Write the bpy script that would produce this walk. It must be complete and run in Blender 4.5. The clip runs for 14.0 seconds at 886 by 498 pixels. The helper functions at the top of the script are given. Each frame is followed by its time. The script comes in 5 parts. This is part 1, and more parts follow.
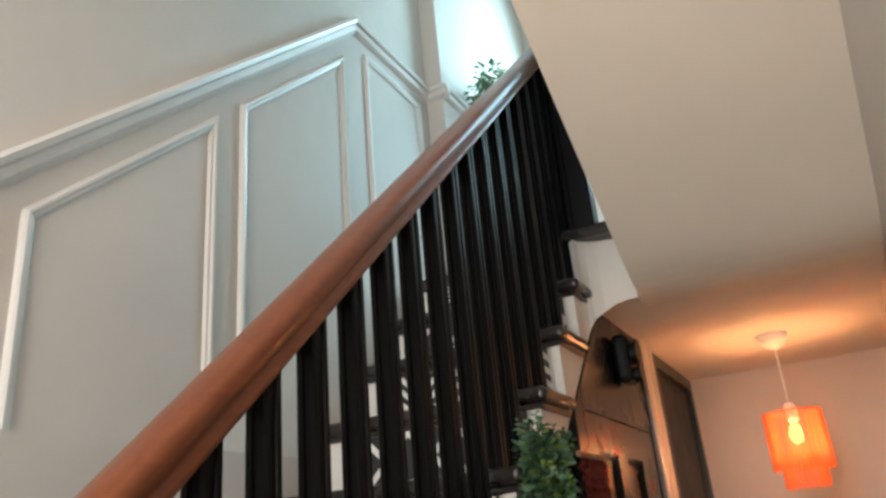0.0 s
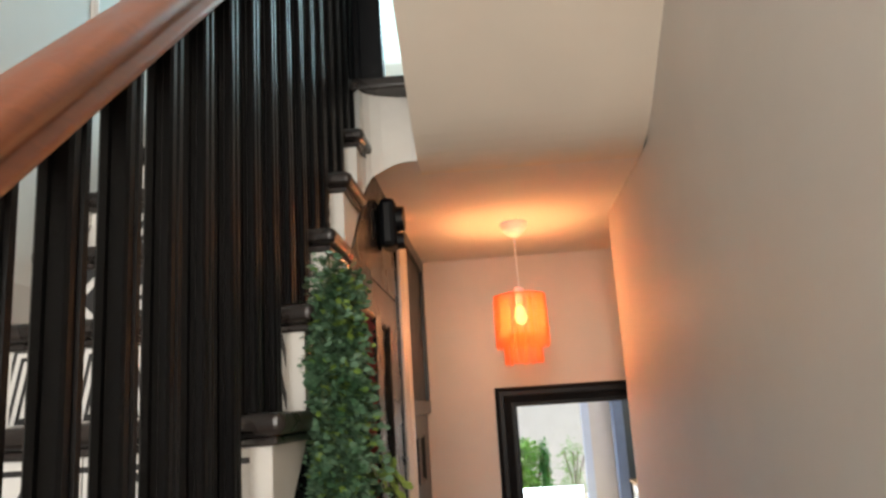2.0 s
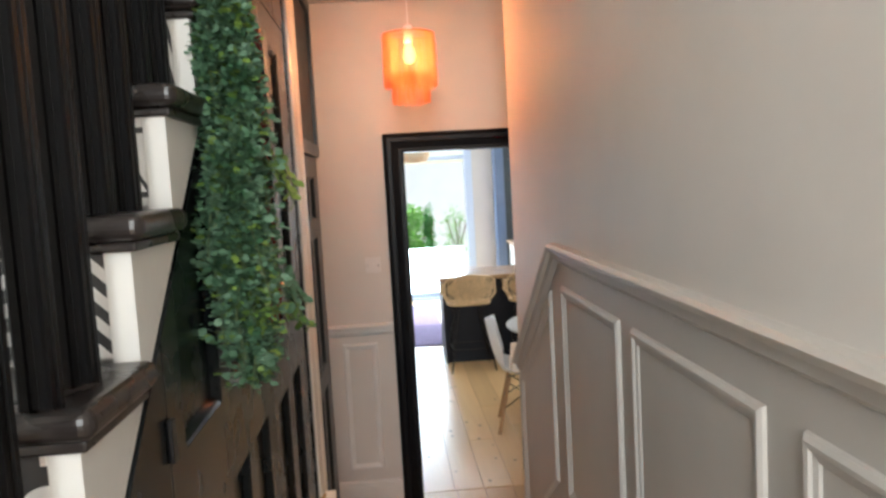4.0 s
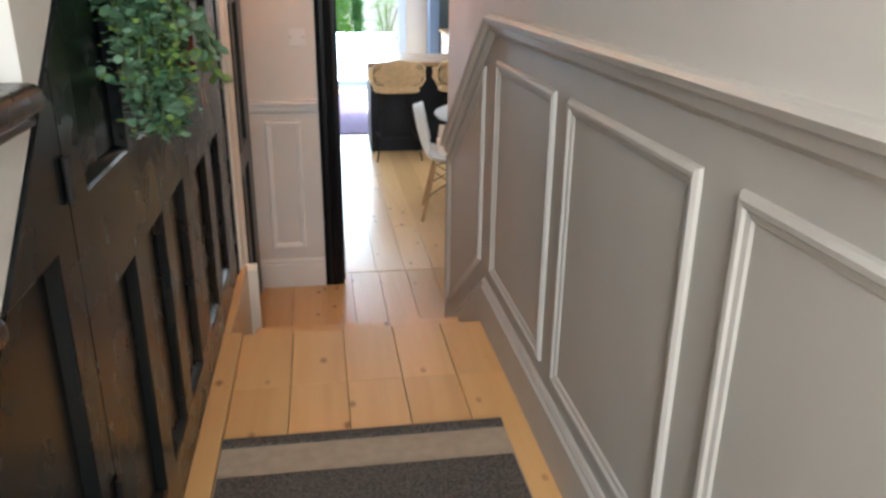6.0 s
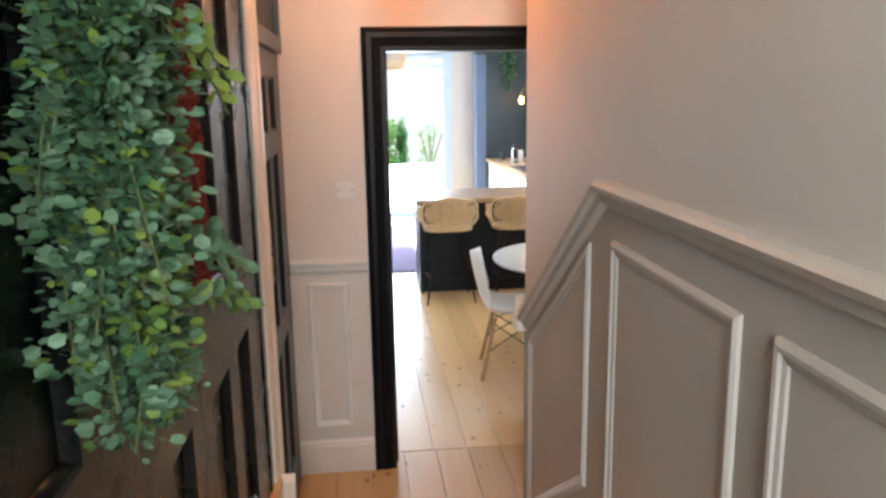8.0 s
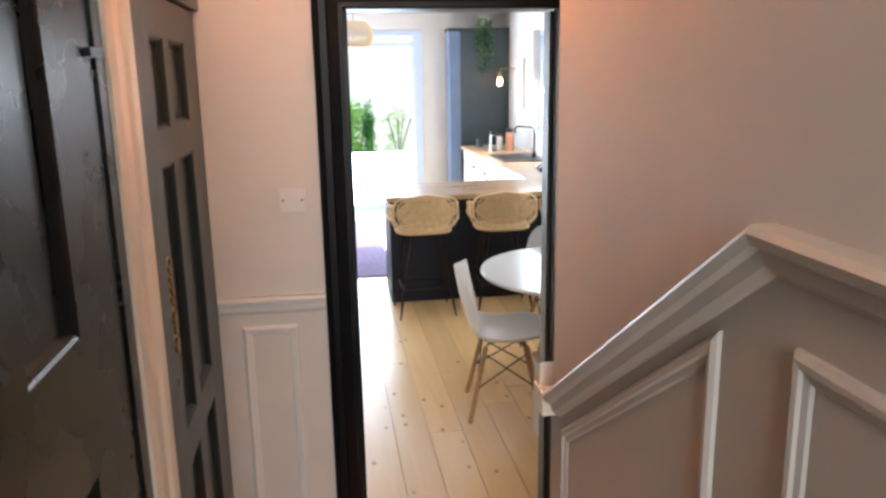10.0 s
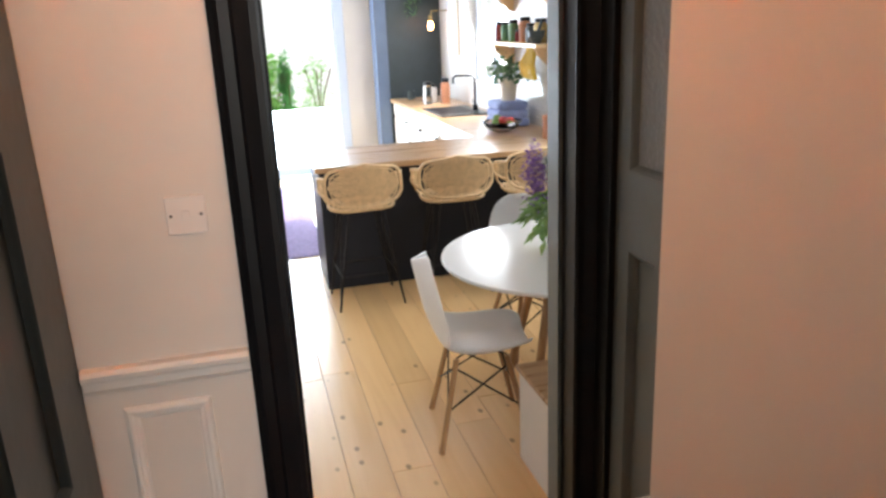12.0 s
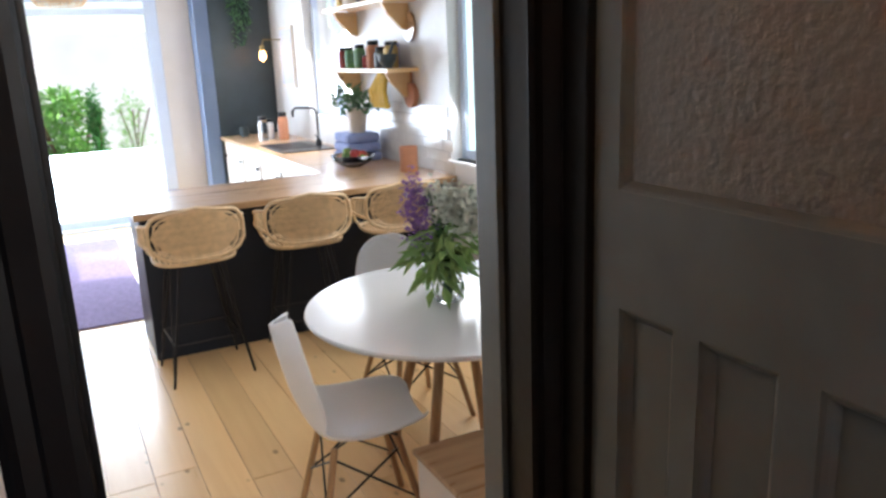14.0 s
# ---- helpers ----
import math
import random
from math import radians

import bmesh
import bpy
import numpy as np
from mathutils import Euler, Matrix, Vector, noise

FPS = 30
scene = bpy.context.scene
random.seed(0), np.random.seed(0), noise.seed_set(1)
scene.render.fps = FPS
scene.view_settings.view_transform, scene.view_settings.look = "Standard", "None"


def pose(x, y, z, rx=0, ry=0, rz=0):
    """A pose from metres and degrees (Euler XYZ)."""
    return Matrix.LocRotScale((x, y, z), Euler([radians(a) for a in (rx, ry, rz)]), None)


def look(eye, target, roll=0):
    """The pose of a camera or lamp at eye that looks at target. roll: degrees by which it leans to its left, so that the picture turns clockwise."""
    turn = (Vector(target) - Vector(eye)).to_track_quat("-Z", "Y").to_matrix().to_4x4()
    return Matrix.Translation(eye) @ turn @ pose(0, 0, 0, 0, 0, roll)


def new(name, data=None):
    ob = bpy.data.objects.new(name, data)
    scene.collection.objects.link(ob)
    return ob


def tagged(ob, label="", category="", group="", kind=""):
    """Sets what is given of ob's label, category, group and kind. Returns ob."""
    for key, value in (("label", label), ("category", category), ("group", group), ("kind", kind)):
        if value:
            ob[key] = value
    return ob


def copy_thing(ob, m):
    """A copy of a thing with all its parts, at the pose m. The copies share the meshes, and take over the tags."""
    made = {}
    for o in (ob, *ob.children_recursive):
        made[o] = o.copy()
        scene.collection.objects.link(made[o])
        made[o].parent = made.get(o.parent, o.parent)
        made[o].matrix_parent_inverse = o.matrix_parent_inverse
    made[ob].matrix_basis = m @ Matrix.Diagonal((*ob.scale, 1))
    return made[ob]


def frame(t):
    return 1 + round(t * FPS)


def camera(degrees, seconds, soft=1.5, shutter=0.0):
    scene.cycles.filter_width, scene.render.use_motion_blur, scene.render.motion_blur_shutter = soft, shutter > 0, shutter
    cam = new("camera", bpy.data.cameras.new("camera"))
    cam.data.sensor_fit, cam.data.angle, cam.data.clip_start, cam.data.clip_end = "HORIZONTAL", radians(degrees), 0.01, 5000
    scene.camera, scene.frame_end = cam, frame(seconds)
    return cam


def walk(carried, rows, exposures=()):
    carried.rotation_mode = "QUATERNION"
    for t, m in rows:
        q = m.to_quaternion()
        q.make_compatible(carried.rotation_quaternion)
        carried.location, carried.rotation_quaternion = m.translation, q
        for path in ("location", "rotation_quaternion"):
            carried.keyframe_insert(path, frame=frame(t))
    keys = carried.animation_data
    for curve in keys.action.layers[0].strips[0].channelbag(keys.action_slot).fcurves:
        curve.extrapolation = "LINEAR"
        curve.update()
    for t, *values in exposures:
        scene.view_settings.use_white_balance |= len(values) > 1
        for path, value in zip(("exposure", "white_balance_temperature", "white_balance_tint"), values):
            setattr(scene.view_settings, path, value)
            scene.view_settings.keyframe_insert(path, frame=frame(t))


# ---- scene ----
cam = camera(60.6, 14.0, soft=2.8)
PATH = [
    (0, (0.319, -4.349, 2.116), (-0.492, -2.676, 2.854), -5.3),
    (0.5, (0.221, -4.246, 2.136), (-0.503, -2.582, 2.975), -5.6),
    (1, (0.172, -4.174, 2.106), (-0.329, -2.408, 2.9), -5.0),
    (1.5, (0.08, -4.191, 2.08), (-0.195, -2.309, 2.698), -4.0),
    (2, (0.029, -4.214, 2.053), (-0.092, -2.261, 2.465), -3.6),
    (2.5, (0.036, -4.264, 2.002), (0.003, -2.282, 2.264), -3.2),
    (3, (0.023, -4.263, 1.961), (0.041, -2.268, 2.098), -3.4),
    (3.5, (0.02, -4.271, 1.916), (0.084, -2.272, 1.919), -3.6),
    (4, (0.017, -4.276, 1.874), (0.151, -2.289, 1.693), -3.2),
    (4.2, (0.007, -4.25, 1.861), (0.174, -2.274, 1.596), -3.1),
    (6.3, (0.017, -4.181, 1.779), (0.322, -2.337, 1.068), 0.8),
    (6.5, (0.026, -4.112, 1.801), (0.287, -2.237, 1.157), 0.9),
    (7, (0.04, -3.969, 1.838), (0.178, -2.037, 1.341), 0.8),
    (7.5, (0.035, -3.78, 1.831), (0.137, -1.834, 1.38), 0.1),
    (8, (-0.025, -3.547, 1.858), (0.185, -1.6, 1.451), -0.9),
    (8.5, (-0.029, -3.337, 1.847), (0.257, -1.398, 1.445), -0.8),
    (8.7, (-0.009, -3.233, 1.85), (0.278, -1.298, 1.437), -0.7),
    (10.8, (0.058, -2.229, 1.818), (0.345, -0.312, 1.326), -1.2),
    (11, (0.076, -2.132, 1.822), (0.332, -0.216, 1.309), -1.1),
    (11.5, (0.067, -1.941, 1.818), (0.369, -0.041, 1.272), -2.4),
    (12, (0.045, -1.72, 1.811), (0.519, 0.132, 1.226), -2.5),
    (12.5, (0.09, -1.499, 1.808), (0.625, 0.331, 1.203), -2.1),
    (13, (0.121, -1.353, 1.792), (0.658, 0.476, 1.188), -1.6),
    (13.5, (0.108, -1.227, 1.741), (0.774, 0.57, 1.167), -1.9),
    (14, (0.114, -1.072, 1.670), (0.999, 0.65, 1.172), -2.3),
]
walk(cam, [(t, look(eye, target, roll)) for t, eye, target, roll in PATH],
     exposures=((0, 0.28, 6700, 10), (1.5, 0.45, 7100, 10), (2.5, 0.72, 6500, 10), (3, 0.84, 6250, 10), (4.2, 1.02, 6150, 5), (6.5, 1.2, 6050, 5), (8.5, 1.33, 6150, 7), (11, 1.2, 6350, 9), (12, 1.3, 6500, 9), (13, 1.22, 6400, 10), (13.5, 1.12, 6300, 10), (14, 1.05, 6250, 11)))

# ---- world and light ----
world = bpy.data.worlds.new("world")
scene.world = world
world.use_nodes = True
wn = world.node_tree
sky = wn.nodes.new("ShaderNodeTexSky")
sky.sky_type = "NISHITA"
sky.sun_disc = False
sky.sun_elevation = radians(42)
sky.sun_rotation = radians(100)
wn.nodes["Background"].inputs["Strength"].default_value = 0.14
wn.links.new(sky.outputs["Color"], wn.nodes["Background"].inputs["Color"])


def lamp(kind, name, m, energy, color=(1, 1, 1), **kw):
    d = bpy.data.lights.new(name, kind)
    d.energy, d.color = energy, color
    for k, v in kw.items():
        if k == "size":
            d.size = v
        elif k == "size_y":
            d.shape = "RECTANGLE"
            d.size_y = v
        elif k == "angle":
            d.angle = v
        elif k == "radius":
            d.shadow_soft_size = v
    ob = new(name, d)
    ob.matrix_world = m
    return ob


SUN_EL, SUN_AZ = radians(42), radians(100)
sun_from = Vector((math.sin(SUN_AZ) * math.cos(SUN_EL), math.cos(SUN_AZ) * math.cos(SUN_EL), math.sin(SUN_EL)))
lamp("SUN", "sun", look(sun_from * 20, (0, 0, 0)), 4.5, (1.0, 0.93, 0.82), angle=radians(0.5))
lamp("AREA", "garden_door_light", look((0.3, 7.66, 1.25), (0.3, 0, 0.9)), 84, (0.70, 0.84, 1.0), size=1.7, size_y=2.3)
lamp("AREA", "kitchen_window_light", look((2.62, 5.6, 1.7), (0.5, 5.2, 0.6)), 17, (0.88, 0.94, 1.0), size=1.1, size_y=1.0)
# fill lamp added behind the camera, before an unseen opening, to brighten the hall
lamp("AREA", "front_door_light", look((-0.2, -6.35, 2.7), (-0.1, 0, 2.2)), 74, (1.0, 0.98, 0.95), size=1.0, size_y=2.8)
lamp("AREA", "stair_window_light", look((-0.2, -0.08, 4.75), (-0.9, -4, 3.6)), 55, (0.50, 0.85, 1.0), size=0.65, size_y=1.3)
lamp("AREA", "table_window_light", look((2.45 + 0.02, 2.8, 1.6), (0.5, 2.4, 0.6)), 15, (0.95, 0.97, 1.0), size=0.9, size_y=1.1)
lamp("POINT", "pendant_bulb_light", pose(0.148, -0.8, 2.43), 26, (1.0, 0.42, 0.16), radius=0.05)
lamp("POINT", "kitchen_bulb_light", pose(2.22, 6.9, 1.72), 5, (1.0, 0.5, 0.2), radius=0.03)

# ---- materials ----


def mat(name, color, rough=0.5, var=0.12, scale=6.0, bump=0.1, bscale=60.0, metal=0.0, stretch=(1, 1, 1), color2=None, coat=0.0, spec=0.5):
    m = bpy.data.materials.new(name)
    m.use_nodes = True
    t = m.node_tree
    n, l = t.nodes, t.links
    b = n["Principled BSDF"]
    b.inputs["Roughness"].default_value = rough
    b.inputs["Metallic"].default_value = metal
    b.inputs["Coat Weight"].default_value = coat
    b.inputs["Coat Roughness"].default_value = 0.15
    b.inputs["Specular IOR Level"].default_value = spec
    co = n.new("ShaderNodeTexCoord")
    mp = n.new("ShaderNodeMapping")
    mp.inputs["Scale"].default_value = stretch
    l.new(co.outputs["Object"], mp.inputs["Vector"])
    a = n.new("ShaderNodeTexNoise")
    a.inputs["Scale"].default_value = scale
    a.inputs["Detail"].default_value = 5
    l.new(mp.outputs["Vector"], a.inputs["Vector"])
    ramp = n.new("ShaderNodeValToRGB")
    c2 = color2 or tuple(c * (1 - var) for c in color)
    ramp.color_ramp.elements[0].position, ramp.color_ramp.elements[1].position = 0.35, 0.65
    ramp.color_ramp.elements[0].color = (*c2, 1)
    ramp.color_ramp.elements[1].color = (*color, 1)
    l.new(a.outputs["Fac"], ramp.inputs["Fac"])
    l.new(ramp.outputs["Color"], b.inputs["Base Color"])
    f = n.new("ShaderNodeTexNoise")
    f.inputs["Scale"].default_value = bscale
    f.inputs["Detail"].default_value = 3
    l.new(mp.outputs["Vector"], f.inputs["Vector"])
    bp = n.new("ShaderNodeBump")
    bp.inputs["Strength"].default_value = bump
    bp.inputs["Distance"].default_value = 0.004
    l.new(f.outputs["Fac"], bp.inputs["Height"])
    l.new(bp.outputs["Normal"], b.inputs["Normal"])
    mr = n.new("ShaderNodeMapRange")
    mr.inputs["To Min"].default_value, mr.inputs["To Max"].default_value = max(0.02, rough - 0.08), min(1, rough + 0.08)
    l.new(a.outputs["Fac"], mr.inputs["Value"])
    l.new(mr.outputs["Result"], b.inputs["Roughness"])
    return m


def wood(name, c1, c2, rough=0.35, axis=1, grain=14.0, coat=0.0, knots=0.0):
    """Long grain along an axis, a tone of its own for each board, and knots."""
    m = bpy.data.materials.new(name)
    m.use_nodes = True
    t = m.node_tree
    n, l = t.nodes, t.links
    b = n["Principled BSDF"]
    b.inputs["Coat Weight"].default_value = coat
    b.inputs["Coat Roughness"].default_value = 0.12
    co = n.new("ShaderNodeTexCoord")
    inf = n.new("ShaderNodeObjectInfo")
    add = n.new("ShaderNodeVectorMath")
    add.operation = "MULTIPLY_ADD"
    add.inputs[1].default_value = (1, 1, 1)
    com = n.new("ShaderNodeCombineXYZ")
    mul = n.new("ShaderNodeMath")
    mul.operation = "MULTIPLY"
    mul.inputs[1].default_value = 37.0
    l.new(inf.outputs["Random"], mul.inputs[0])
    for i in range(3):
        l.new(mul.outputs[0], com.inputs[i])
    l.new(co.outputs["Object"], add.inputs[0])
    l.new(com.outputs[0], add.inputs[2])
    mp = n.new("ShaderNodeMapping")
    sc = [grain] * 3
    sc[axis] = grain * 0.07
    mp.inputs["Scale"].default_value = sc
    l.new(add.outputs[0], mp.inputs["Vector"])
    a = n.new("ShaderNodeTexNoise")
    a.inputs["Scale"].default_value = 1.6
    a.inputs["Detail"].default_value = 6
    a.inputs["Distortion"].default_value = 1.2
    l.new(mp.outputs["Vector"], a.inputs["Vector"])
    ramp = n.new("ShaderNodeValToRGB")
    ramp.color_ramp.elements[0].position, ramp.color_ramp.elements[1].position = 0.35, 0.68
    ramp.color_ramp.elements[0].color = (*c2, 1)
    ramp.color_ramp.elements[1].color = (*c1, 1)
    l.new(a.outputs["Fac"], ramp.inputs["Fac"])
    hue = n.new("ShaderNodeHueSaturation")
    mr = n.new("ShaderNodeMapRange")
    mr.inputs["To Min"].default_value, mr.inputs["To Max"].default_value = 0.90, 1.08
    l.new(inf.outputs["Random"], mr.inputs["Value"])
    l.new(mr.outputs["Result"], hue.inputs["Value"])
    l.new(ramp.outputs["Color"], hue.inputs["Color"])
    last = hue.outputs["Color"]
    if knots:
        mk = n.new("ShaderNodeMapping")
        s3 = [8.5] * 3
        s3[axis] = 5.0
        mk.inputs["Scale"].default_value = s3
        l.new(add.outputs[0], mk.inputs["Vector"])
        v = n.new("ShaderNodeTexVoronoi")
        v.inputs["Scale"].default_value = 1.0
        l.new(mk.outputs["Vector"], v.inputs["Vector"])
        kr = n.new("ShaderNodeValToRGB")
        kr.color_ramp.elements[0].position, kr.color_ramp.elements[1].position = 0.05, 0.13
        kr.color_ramp.elements[0].color, kr.color_ramp.elements[1].color = (knots, knots, knots, 1), (0, 0, 0, 1)
        l.new(v.outputs["Distance"], kr.inputs["Fac"])
        mx = n.new("ShaderNodeMix")
        mx.data_type = "RGBA"
        mx.inputs[7].default_value = (c2[0] * 0.28, c2[1] * 0.2, c2[2] * 0.15, 1)
        l.new(kr.outputs["Color"], mx.inputs[0])
        l.new(last, mx.inputs[6])
        last = mx.outputs[2]
    l.new(last, b.inputs["Base Color"])
    r2 = n.new("ShaderNodeMapRange")
    r2.inputs["To Min"].default_value, r2.inputs["To Max"].default_value = max(0.05, rough - 0.1), rough + 0.1
    l.new(a.outputs["Fac"], r2.inputs["Value"])
    l.new(r2.outputs["Result"], b.inputs["Roughness"])
    bp = n.new("ShaderNodeBump")
    bp.inputs["Strength"].default_value = 0.12
    bp.inputs["Distance"].default_value = 0.003
    l.new(a.outputs["Fac"], bp.inputs["Height"])
    l.new(bp.outputs["Normal"], b.inputs["Normal"])
    return m


def emit(name, color, strength):
    m = mat(name, color)
    b = m.node_tree.nodes["Principled BSDF"]
    b.inputs["Emission Color"].default_value = (*color, 1)
    b.inputs["Emission Strength"].default_value = strength
    return m


def glass(name, color=(1, 1, 1), rough=0.0):
    m = mat(name, color, rough, var=0.02, bump=0.0)
    b = m.node_tree.nodes["Principled BSDF"]
    b.inputs["Transmission Weight"].default_value = 1.0
    b.inputs["IOR"].default_value = 1.3
    b.inputs["Roughness"].default_value = rough
    return m


M_WALL = mat("wall_paint", (0.63, 0.59, 0.55), 0.6, 0.05, 3, 0.7, 7, spec=0.35)
M_DADO = mat("panelling_board_paint", (0.50, 0.468, 0.432), 0.5, 0.06, 5, 0.2, 18, spec=0.35)
M_PANEL = mat("panelling_paint", (0.52, 0.49, 0.455), 0.45, 0.08, 5, 0.2, 30, spec=0.4)
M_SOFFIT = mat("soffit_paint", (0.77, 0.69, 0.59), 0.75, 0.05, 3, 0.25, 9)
M_WHITE = mat("white_paint", (0.73, 0.71, 0.685), 0.4, 0.06, 6, 0.12, 25)
M_CEIL = mat("ceiling_paint", (0.74, 0.72, 0.70), 0.8, 0.04, 3, 0.2, 10)
M_CREAM = mat("cream_gloss", (0.74, 0.66, 0.56), 0.35, 0.03, 8, 0.1, 30)
M_BLACK = mat("black_satin", (0.004, 0.0045, 0.006), 0.42, 0.3, 9, 0.15, 40, spec=0.2)
M_CHAR = mat("charcoal_gloss", (0.008, 0.010, 0.011), 0.27, 0.3, 7, 0.10, 12, spec=0.33, coat=0.05)
M_NAVY = mat("navy_black_paint", (0.008, 0.011, 0.019), 0.45, 0.2, 6, 0.12, 30, spec=0.28)
M_SLATE = mat("slate_blue_paint", (0.036, 0.053, 0.060), 0.38, 0.2, 6, 0.12, 30)
M_SDOOR = mat("dark_slate_door_paint", (0.015, 0.026, 0.031), 0.33, 0.2, 6, 0.15, 22)
M_DOOR = mat("door_leaf_paint", (0.085, 0.122, 0.142), 0.38, 0.2, 6, 0.12, 30)
M_RAIL = wood("mahogany", (0.24, 0.066, 0.022), (0.18, 0.046, 0.015), 0.36, 1, 22, 0.1)
M_PINE = wood("waxed_pine", (0.62, 0.385, 0.165), (0.565, 0.335, 0.135), 0.34, 1, 9, 0.25, 0.85)
M_PALE = wood("pale_pine", (0.80, 0.53, 0.255), (0.75, 0.475, 0.22), 0.32, 1, 9, 0.25, 0.8)
M_TOP = wood("oak_worktop", (0.50, 0.32, 0.17), (0.38, 0.22, 0.11), 0.3, 0, 12, 0.3)
M_OAK = wood("beech", (0.46, 0.27, 0.13), (0.34, 0.18, 0.08), 0.45, 2, 14)
M_LEAF = mat("leaf_green", (0.12, 0.26, 0.09), 0.5, 0.3, 14, 0.1, 60, color2=(0.10, 0.20, 0.12))
M_LEAF2 = mat("leaf_fresh", (0.20, 0.28, 0.05), 0.5, 0.3, 14, 0.1, 60, color2=(0.10, 0.20, 0.04))
M_STEM = mat("stem_brown", (0.12, 0.07, 0.03), 0.7)
M_RUG = mat("purple_rug", (0.22, 0.16, 0.30), 0.95, 0.3, 40, 0.8, 300)
M_MAT = mat("dark_doormat", (0.13, 0.11, 0.095), 0.95, 0.8, 170, 1.0, 300)
M_BIND = mat("mat_binding", (0.36, 0.29, 0.22), 0.85, 0.15, 30, 0.5, 200)
M_RATTAN = mat("rattan", (0.78, 0.56, 0.32), 0.5, 0.2, 30, 0.12, 90)
M_STEEL = mat("black_steel", (0.02, 0.02, 0.022), 0.35, 0.2, 8, 0.05, 60, metal=0.6)
M_SWITCH = mat("cream_plastic", (0.66, 0.63, 0.61), 0.35, 0.03, 5, 0.02, 40)
M_PLASTIC = mat("white_plastic", (0.80, 0.81, 0.82), 0.3, 0.03, 5, 0.02, 40)
M_BRASS = mat("aged_brass", (0.42, 0.30, 0.13), 0.35, 0.3, 20, 0.2, 60, metal=1.0)
M_FRINGE = mat("orange_fringe", (0.80, 0.34, 0.19), 0.8, 0.25, 40, 0.2, 120)
ft = M_FRINGE.node_tree
thin, both = ft.nodes.new("ShaderNodeBsdfTranslucent"), ft.nodes.new("ShaderNodeMixShader")
thin.inputs["Color"].default_value = (1.0, 0.52, 0.24, 1)
both.inputs[0].default_value = 0.6
ft.links.new(ft.nodes["Principled BSDF"].outputs[0], both.inputs[1])
ft.links.new(thin.outputs[0], both.inputs[2])
ft.links.new(both.outputs[0], ft.nodes["Material Output"].inputs["Surface"])
M_RED = mat("red_cord", (0.22, 0.03, 0.025), 0.9, 0.3, 50, 0.5, 200)
M_GLASS = glass("clear_glass")


def board_box(sx, sy, sz, bev=0.0):
    """A box mesh from its centre, with its long edges bevelled."""
    bm = bmesh.new()
    bmesh.ops.create_cube(bm, size=1)
    for v in bm.verts:
        v.co = Vector((v.co.x * sx, v.co.y * sy, v.co.z * sz))
    if bev:
        bmesh.ops.bevel(bm, geom=bm.edges[:], offset=bev, segments=1, profile=0.5, affect="EDGES")
    return bm


def link(name, bm, material, parent=None, label="", smooth=False):
    me = bpy.data.meshes.new(name)
    bmesh.ops.recalc_face_normals(bm, faces=bm.faces[:])
    if smooth:
        for f in bm.faces:
            f.smooth = True
    bm.to_mesh(me)
    bm.free()
    me.materials.append(material)
    ob = new(name, me)
    if parent is not None:
        ob.parent = parent
    if label:
        ob["label"] = label
    return ob


def thing(name, label, category, group="", at=(0, 0, 0), rz=0):
    ob = new(name)
    ob.matrix_world = pose(*at, 0, 0, rz)
    ob.empty_display_size = 0.05
    return tagged(ob, label, category, group)


def add_box(bm, x0, x1, y0, y1, z0, z1, bev=0.0, seg=2):
    r = bmesh.ops.create_cube(bm, size=1)
    for v in r["verts"]:
        v.co = Vector(((x0 + x1) / 2 + v.co.x * (x1 - x0), (y0 + y1) / 2 + v.co.y * (y1 - y0), (z0 + z1) / 2 + v.co.z * (z1 - z0)))
    if bev:
        es = list({e for v in r["verts"] for e in v.link_edges})
        bmesh.ops.bevel(bm, geom=es, offset=bev, segments=seg, profile=0.5, affect="EDGES")


def boxp(name, x0, x1, y0, y1, z0, z1, material, parent=None, label="", bev=0.0):
    bm = bmesh.new()
    add_box(bm, x0, x1, y0, y1, z0, z1, bev)
    return link(name, bm, material, parent, label)


def structure(ob, label=""):
    return tagged(ob, label, "", "", "structure")


def slab(bm, poly, to3, d0, d1):
    """Extrudes a polygon in a plane's own u, v between depths d0 and d1."""
    a = [bm.verts.new(to3(u, v, d0)) for u, v in poly]
    b = [bm.verts.new(to3(u, v, d1)) for u, v in poly]
    bm.faces.new(a)
    bm.faces.new(b[::-1])
    for i in range(len(poly)):
        j = (i + 1) % len(poly)
        bm.faces.new((a[i], b[i], b[j], a[j]))


def clip(poly, f):
    """The part of a polygon where f(u, v) >= 0."""
    out = []
    for i, p in enumerate(poly):
        q = poly[(i + 1) % len(poly)]
        fp, fq = f(*p), f(*q)
        if fp >= 0:
            out.append(p)
        if fp * fq < 0:
            s = fp / (fp - fq)
            out.append((p[0] + s * (q[0] - p[0]), p[1] + s * (q[1] - p[1])))
    return out


def offset_poly(poly, d):
    """Moves each side of a closed polygon inwards by d."""
    n = len(poly)
    area = sum(poly[i][0] * poly[(i + 1) % n][1] - poly[(i + 1) % n][0] * poly[i][1] for i in range(n))
    s = 1 if area > 0 else -1
    lines = []
    for i in range(n):
        p, q = Vector(poly[i]), Vector(poly[(i + 1) % n])
        t = (q - p).normalized()
        nrm = Vector((-t.y, t.x)) * s
        lines.append((p + nrm * d, t))
    out = []
    for i in range(n):
        (p, t), (q, w) = lines[i - 1], lines[i]
        cr = t.x * w.y - t.y * w.x
        k = ((q - p).x * w.y - (q - p).y * w.x) / cr
        out.append(tuple(p + t * k))
    return out


